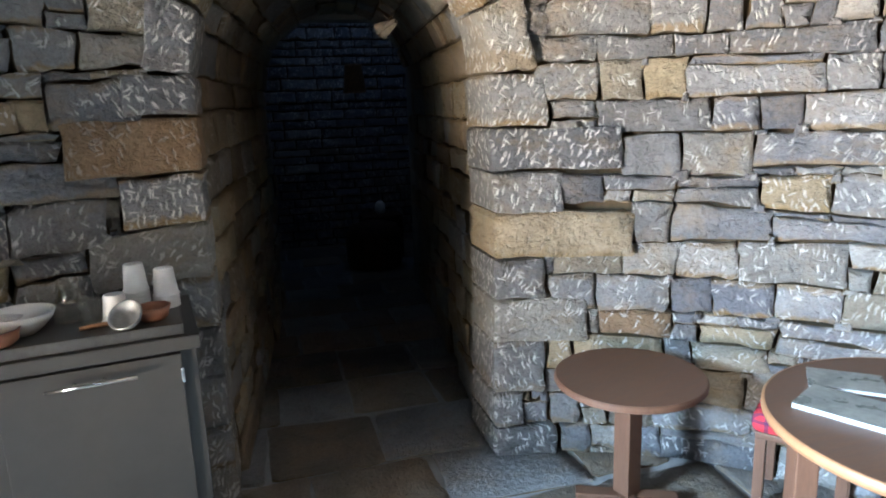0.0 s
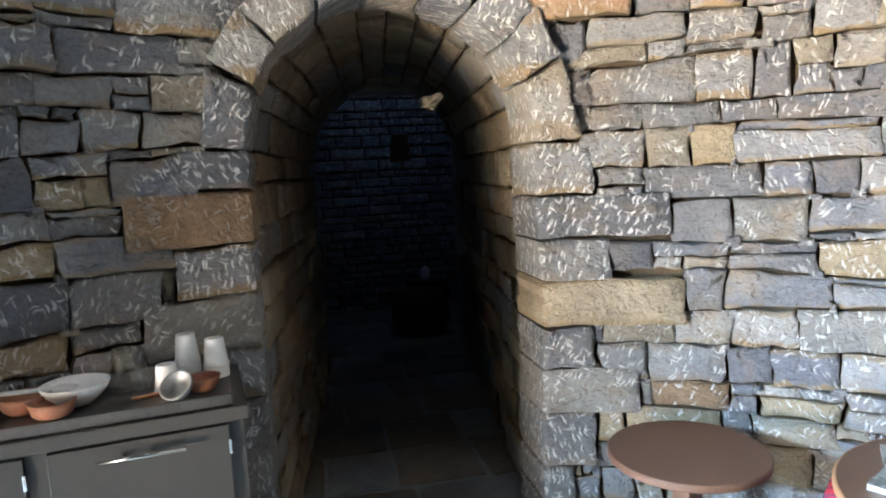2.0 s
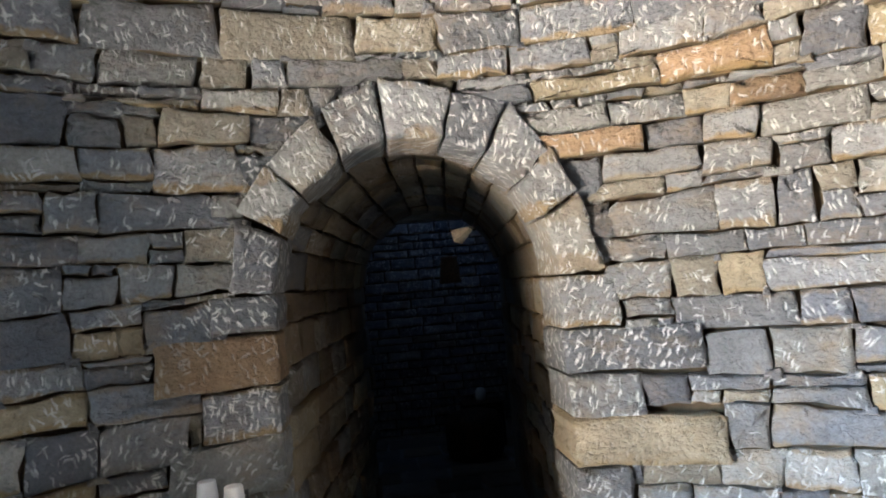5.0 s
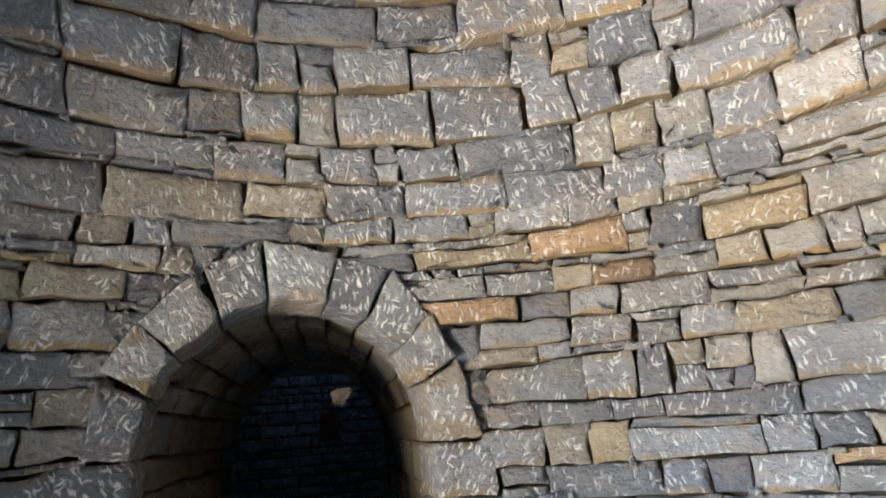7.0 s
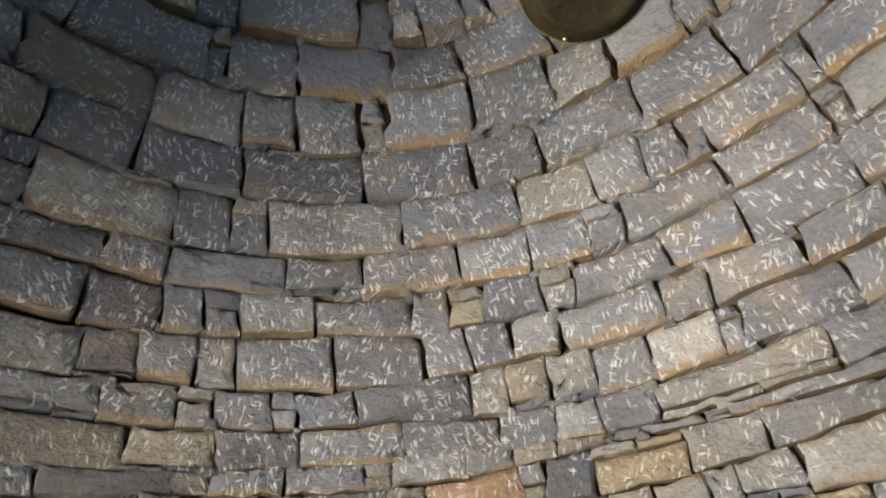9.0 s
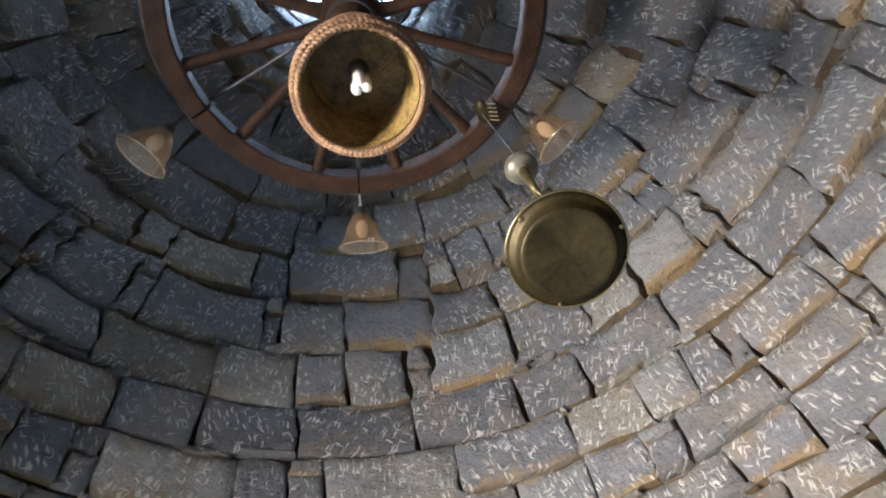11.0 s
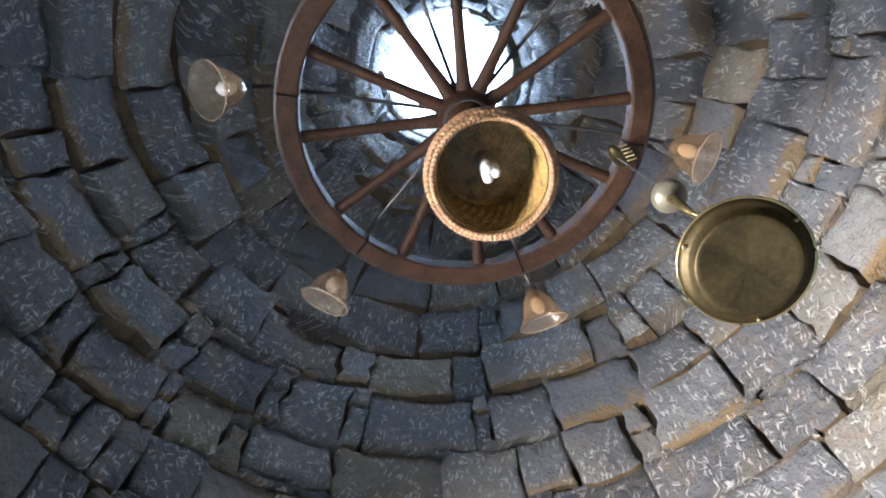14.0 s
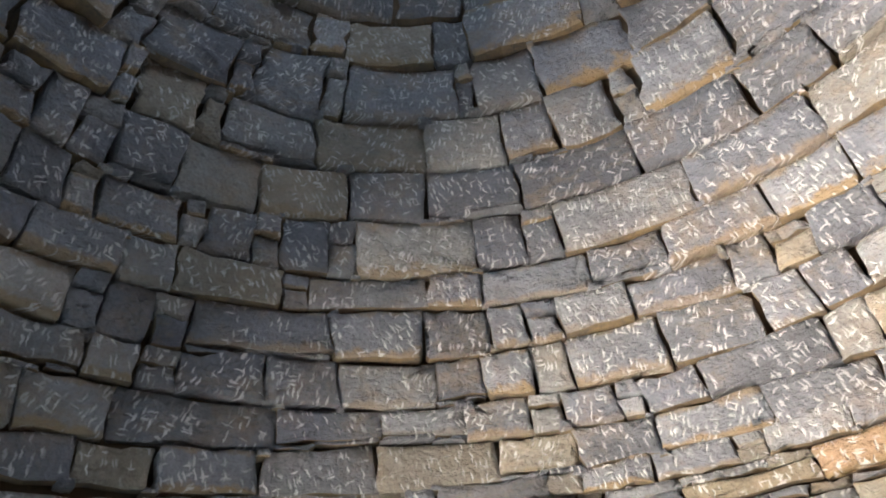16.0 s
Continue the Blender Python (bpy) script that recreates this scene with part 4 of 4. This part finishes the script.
    for a, lift in ((-32, 4.98), (-118, 5.02), (158, 4.95), (35, 5.0)):
        ux, uy = math.cos(radians(a)), math.sin(radians(a))
        part("chain", chain((0.53 * ux, 0.53 * uy, top), (0.30 * ux, 0.30 * uy + 0.14, 5.22 - WHEEL.z), 0.036), M_CHAIN, c, "dull steel link chain")
    return c


wheel()


def pendant(x, y, z, scale, cord_top, label, lean=(0, 0)):
    """A cane pendant: a bell of coiled strands with a plaited rim, its lining and a bulb."""
    c = thing("cane_pendant_lamp", pose(x, y, z, *lean) @ Matrix.Scale(scale, 4), label, "pendant lamp")
    shape = [(0.150, 0.0), (0.154, 0.03), (0.151, 0.08), (0.145, 0.14), (0.138, 0.2), (0.13, 0.26), (0.121, 0.32), (0.112, 0.36), (0.1, 0.385), (0.03, 0.395)]
    coils = []
    for i in range(0, 35 * 4 + 1):
        s = i / 140 * (len(shape) - 1)
        k = min(len(shape) - 2, int(s))
        f = s - k
        r = shape[k][0] * (1 - f) + shape[k + 1][0] * f
        h = shape[k][1] * (1 - f) + shape[k + 1][1] * f
        coils.append((r + 0.0055 * abs(math.sin(math.pi * i / 4)), h))
    bm = turned(coils, 66, None, None, lambda s, t: 0.008 * math.sin(33 * t))
    part("shade", bm, M_WICKER, c, "coiled brown cane shade", True)
    part("lining", turned([(r - 0.0125, h) for r, h in coils if h < 0.225] + [(0.112 - 0.0042 * k, 0.226 + 0.006 * (k % 2)) for k in range(24)], 66, None, None, lambda s, t: 0.035 * math.sin(33 * t + 55 * math.pi * s)), M_WICKER_IN, c, "golden woven lining", True)
    for z0, r0 in ((-0.006, 0.147), (0.004, 0.158), (0.022, 0.161), (0.352, 0.122), (0.37, 0.116)):
        bm = bmesh.new()
        n = 76
        for i in range(n):
            a = 2 * math.pi * i / n
            m = Matrix.Translation((r0 * math.cos(a), r0 * math.sin(a), z0)) @ Matrix.Rotation(a, 4, "Z") @ Matrix.Rotation(radians(52), 4, "X")
            bmesh.ops.create_icosphere(bm, subdivisions=1, radius=1, matrix=m @ Matrix.Diagonal((0.0095, 0.0065, 0.022, 1)))
        part("plaited_rim", bm, M_WICKER, c, "", True)
    part("socket", turned([(0.003, 0.235), (0.03, 0.235), (0.03, 0.222), (0.024, 0.215), (0.024, 0.17), (0.02, 0.16), (0.003, 0.16)], 20), M_CHAIN, c, "", True)
    bm = bmesh.new()
    for i in range(3):
        a = radians(120 * i)
        ox, oy = 0.014 * math.cos(a), 0.014 * math.sin(a)
        rod((ox, oy, 0.05), (ox, oy, 0.165), 0.0145, None, 12, bm)
        bmesh.ops.create_uvsphere(bm, u_segments=12, v_segments=6, radius=0.0145, matrix=Matrix.Translation((ox, oy, 0.05)))
    part("bulb", bm, M_BULB, c, "white three-tube energy saving bulb", True)
    part("cord", rod((0, 0, 0.37), (0, 0, (cord_top - z) / scale), 0.004, None, 8), M_IRON, c)
    return c


pendant(-0.005, -0.13, 2.86, 0.78, WHEEL.z - 0.09, "coiled cane pendant lamp hanging below the wheel's hub", (-8.5, 1.6))


def hanging_pan():
    px, py, pz = 0.272, -0.13, 2.41
    c = thing("hanging_brass_pan", pose(px, py, pz) @ Matrix.Scale(0.56, 4), "tarnished brass scale pan hung from the cart wheel", "pan")
    r = 0.155
    tilt = Matrix.Rotation(radians(20), 4, Vector((-0.78, 0.63, 0)))
    part("dish", turned([(0.003, 0.002), (0.105, 0.001), (0.116, -0.002), (0.122, 0.002), (0.128, 0.026), (0.14, 0.031), (r, 0.036), (r - 0.002, 0.038), (0.132, 0.031), (0.114, 0.009), (0.003, 0.003)], 72, None, tilt), M_BRASS, c, "dull brass dish with a flat base", True)
    part("rim", ring(r, 0.0035, 72, 8, tilt @ pose(0, 0, 0.037)), M_BRASS_EDGE, c, "rolled bright brass rim", True)
    for a in (80, 200, 320):
        p = tilt @ Vector((0.146 * math.cos(radians(a)), 0.146 * math.sin(radians(a)), 0.028))
        bm = bmesh.new()
        bmesh.ops.create_uvsphere(bm, u_segments=12, v_segments=6, radius=0.006, matrix=Matrix.Translation(p))
        part("rivet", bm, M_BRASS_EDGE, c, "", True)
    top = Vector((-0.05, -0.037, 0.34))
    hook = Vector((-0.045, -0.048, 0.19))
    part("hook", ring(0.02, 0.004, 20, 6, Matrix.Translation(hook) @ pose(0, 0, 0, 70, 0, 40)), M_BRASS_EDGE, c, "small brass hook ring", True)
    part("neck", rod(hook + Vector((0.004, 0.006, 0.02)), top + Vector((0, 0, 0.004)), 0.007, 0.018, 14), M_BRASS_EDGE, c, "", True)
    part("bail", rod(hook + Vector((0, 0, -0.02)), tilt @ Vector((-0.06, 0.118, 0.037)), 0.004, None, 8), M_BRASS_EDGE, c, "thin brass bail", True)
    bell = turned([(0.003, 0.0), (0.016, 0.0), (0.022, 0.006), (0.022, 0.012), (0.038, 0.018), (0.047, 0.03), (0.05, 0.045), (0.045, 0.06), (0.032, 0.072), (0.016, 0.078), (0.003, 0.08)], 40, None, Matrix.Translation(top) @ pose(0, 0, 0, -12, 8, 0))
    part("bell_weight", bell, M_ZINC, c, "pale rounded brass bell weight", True)
    part("cord", rod(top + Vector((0, 0, 0.075)), (0.327, 0.5, 2.098), 0.0024, None, 6), M_IRON, c)
    return c


hanging_pan()
comb = thing("brass_bracket", pose(0.455, 0.15, 3.585, 25, 0, 60), "small toothed brass bracket under the wheel's rim", "bracket")
part("plate", turned([(0.003, 0.0), (0.03, 0.0), (0.036, 0.008), (0.03, 0.016), (0.003, 0.016)], 20, None, Matrix.Diagonal((1.3, 0.6, 1, 1))), M_BRASS, comb, "", True)
for i in range(5):
    part("tooth", rod((-0.028 + 0.014 * i, -0.02, 0.008), (-0.028 + 0.014 * i, -0.05, 0.0), 0.0022, None, 6), M_BRASS_EDGE, comb)
part("hanger", rod((0, 0, 0.014), (0, 0.02, 0.06), 0.003, None, 6), M_IRON, comb)

# ---- things in the passage and the far room ----
wedge = bmesh.new()
bmesh.ops.create_cone(wedge, cap_ends=True, segments=5, radius1=0.045, radius2=0.012, depth=0.1, matrix=pose(0.27, 2.78, 1.86, 70, 20, 30))
tagged(new("projecting_stone", mesh_of("projecting_stone", wedge, M_FLAG)), "pale corner stone jutting from the vault", "stone")
pendant(0.49, 5.6, 1.63, 0.6, 3.1, "dim cane pendant lamp in the far room")
stoolf = thing("round_pouf", pose(0.63, 5.9, 0), "dim brown rounded pouf on the far room's floor", "pouf")
part("seat", turned([(0.003, 0.0), (0.24, 0.0), (0.27, 0.08), (0.27, 0.3), (0.22, 0.4), (0.1, 0.43), (0.003, 0.43)], 32), M_WHEEL, stoolf, "", True)
jar = thing("white_jar", pose(0.77, 6.3, -0.09), "white jar on a dark stand in the far room", "jar")
part("stand", box(-0.2, -0.15, 0.09, 0.2, 0.15, 0.52, 0.01), M_WHEEL, jar)
part("jar", turned([(0.003, 0.52), (0.04, 0.52), (0.055, 0.56), (0.05, 0.62), (0.03, 0.65), (0.003, 0.65)], 24), M_WHITE, jar, "", True)


# ---- masonry pieces ----
# quoins and voussoirs of the arch
rnd = random.Random(11)
for side, beds, ends in ((1, RIGHT_BEDS, RIGHT_ENDS), (-1, LEFT_BEDS, LEFT_ENDS)):
    for k, end in enumerate(ends):
        a, b = beds[k] + 0.004, beds[k + 1] - 0.004
        inner, outer = side * HALF, side * (end - 0.005)
        lo, hi = min(inner, outer), max(inner, outer)
        s = rnd.uniform(-0.01, 0.01)
        data = stone(front, [(lo, a), (hi, a + s * 0.4), (hi, b + s * 0.4), (lo, b)], 0.022 + rnd.uniform(-0.004, 0.01), 0.3, 0.008, 1.0, 0.1, rnd)
        new("quoin", stone_mesh("quoin", [data], M_TAN_QUOIN if (side, k) == (1, 5) else M_RUST_QUOIN if (side, k) == (-1, 7) else M_RUBBLE if (side, k) in ((1, 3), (-1, 5)) else M_VOUSSOIR, False)).parent = arch
JOINTS = (0, 24, 40, 58, 76, 99, 118, 139, 156, 178)
for a, b in zip(JOINTS, JOINTS[1:]):
    quad = []
    for t, k in ((b, 0), (a, 0), (a, 1), (b, 1)):
        A, B = (RING_A + rnd.uniform(-0.035, 0.03), RING_B + rnd.uniform(-0.035, 0.03)) if k else (HALF, RISE)
        tt = radians(t + (0.45 if t == a else -0.45))
        quad.append((A * math.cos(tt), SPRING + B * math.sin(tt)))
    new("voussoir", stone_mesh("voussoir", [stone(front, quad, 0.03 + rnd.uniform(-0.004, 0.01), 0.3, 0.008, 1.0, 0.05, rnd)], M_VOUSSOIR, False)).parent = arch

# small pinning stones packed round the back of the arch
spot = 6.0
while spot < 172:
    step = rnd.uniform(4.5, 9)
    quad = []
    low, high = rnd.uniform(-0.05, -0.03), rnd.uniform(0.035, 0.075)
    for deg, grow in ((spot + step - 0.5, low), (spot + 0.5, low), (spot + 0.5, high), (spot + step - 0.5, high)):
        quad.append(((RING_A + grow) * math.cos(radians(deg)), SPRING + (RING_B + grow) * math.sin(radians(deg))))
    new("pinning_stone", stone_mesh("pinning_stone", [stone(front, quad, rnd.uniform(-0.03, -0.012), 0.06, 0.006, 1.0, 0.0, rnd)], M_RUBBLE)).parent = arch
    spot += step

WALL_BEDS = (0, 0.14, 0.30, 0.42, 0.53, 0.68, 0.83, 0.95, 1.08, 1.24, 1.375, 1.49, 1.635, 1.76, 1.90, 2.02, 2.15, 2.28, 2.385, 2.457)
DOME_BEDS = (2.457, 2.60, 2.75, 2.92, 3.09, 3.25, 3.475, 3.71, 3.99, 4.31, 4.60, 4.86, 5.06, 5.22, 5.36, 5.50, 5.66, 5.84)
lower = chamber_courses(WALL_BEDS, (0.13, 0.18, 0.22, 0.26, 0.3, 0.38), rad, 3, True)
masonry("stone", wall, lower, M_RUBBLE, lambda p: abs(p[0] - 0.05))
upper = chamber_courses(DOME_BEDS, (0.18, 0.26, 0.32, 0.36, 0.42, 0.48), rad, 9, False)
masonry("stone", dome, upper, M_DOME, lambda p: abs(p[0] - 0.15) + max(0, p[1] - 4.6))
masonry("stone", passage_wall, passage(), M_PASSAGE, lambda p: p[0])
rnd = random.Random(21)
back = []
z = 0.0
while z < 3.0:
    h, x = rnd.uniform(0.07, 0.13), -1.9
    while x < 2.9:
        w = rnd.uniform(0.15, 0.4)
        back.append(((x, z), stone(lambda u, v, d: (u, 7.06 - d, v), [(x + 0.006, z + 0.006), (x + w - 0.006, z + 0.006), (x + w - 0.006, z + h - 0.006), (x + 0.006, z + h - 0.006)], rnd.uniform(0.02, 0.05), 0.02, 0.014, 1.0, 0.1, rnd)))
        x += w
    z += h
masonry("stone", far, back, M_DOME, lambda p: abs(p[0] - 0.6) + abs(p[1] - 1.4))

# flagstones
rnd = random.Random(31)
flags = []
y = -2.3
while y < 7.0:
    h, x = rnd.uniform(0.3, 0.5), -2.4 + rnd.uniform(0, 0.3)
    while x < 2.6:
        w = rnd.uniform(0.32, 0.65)
        cx, cy = x + w / 2, y + h / 2
        inside = math.hypot(cx, cy) < 2.5 or (2.1 < cy < 5.2 and abs(cx - SKEW * (cy - 2.2)) < 0.95) or cy > 4.9
        if inside:
            j = lambda: rnd.uniform(-0.05, 0.05)
            q = [(x + 0.01 + j() * 0.4, y + 0.01 + j() * 0.4), (x + w - 0.012 + j() * 0.4, y + 0.01 + j() * 0.4), (x + w - 0.012 + j() * 0.4, y + h - 0.012 + j() * 0.4), (x + 0.01 + j() * 0.4, y + h - 0.012 + j() * 0.4)]
            flags.append(((cx, cy), stone(lambda u, v, d: (u, v, d), q, rnd.uniform(-0.004, 0.0), 0.06, 0.005, 1.0, 0.0, rnd, 0.006, 0.1)))
        x += w
    y += h
masonry("flagstone", floor, flags, M_FLAG, lambda p: math.hypot(p[0] - 0.3, p[1] - 2.2))
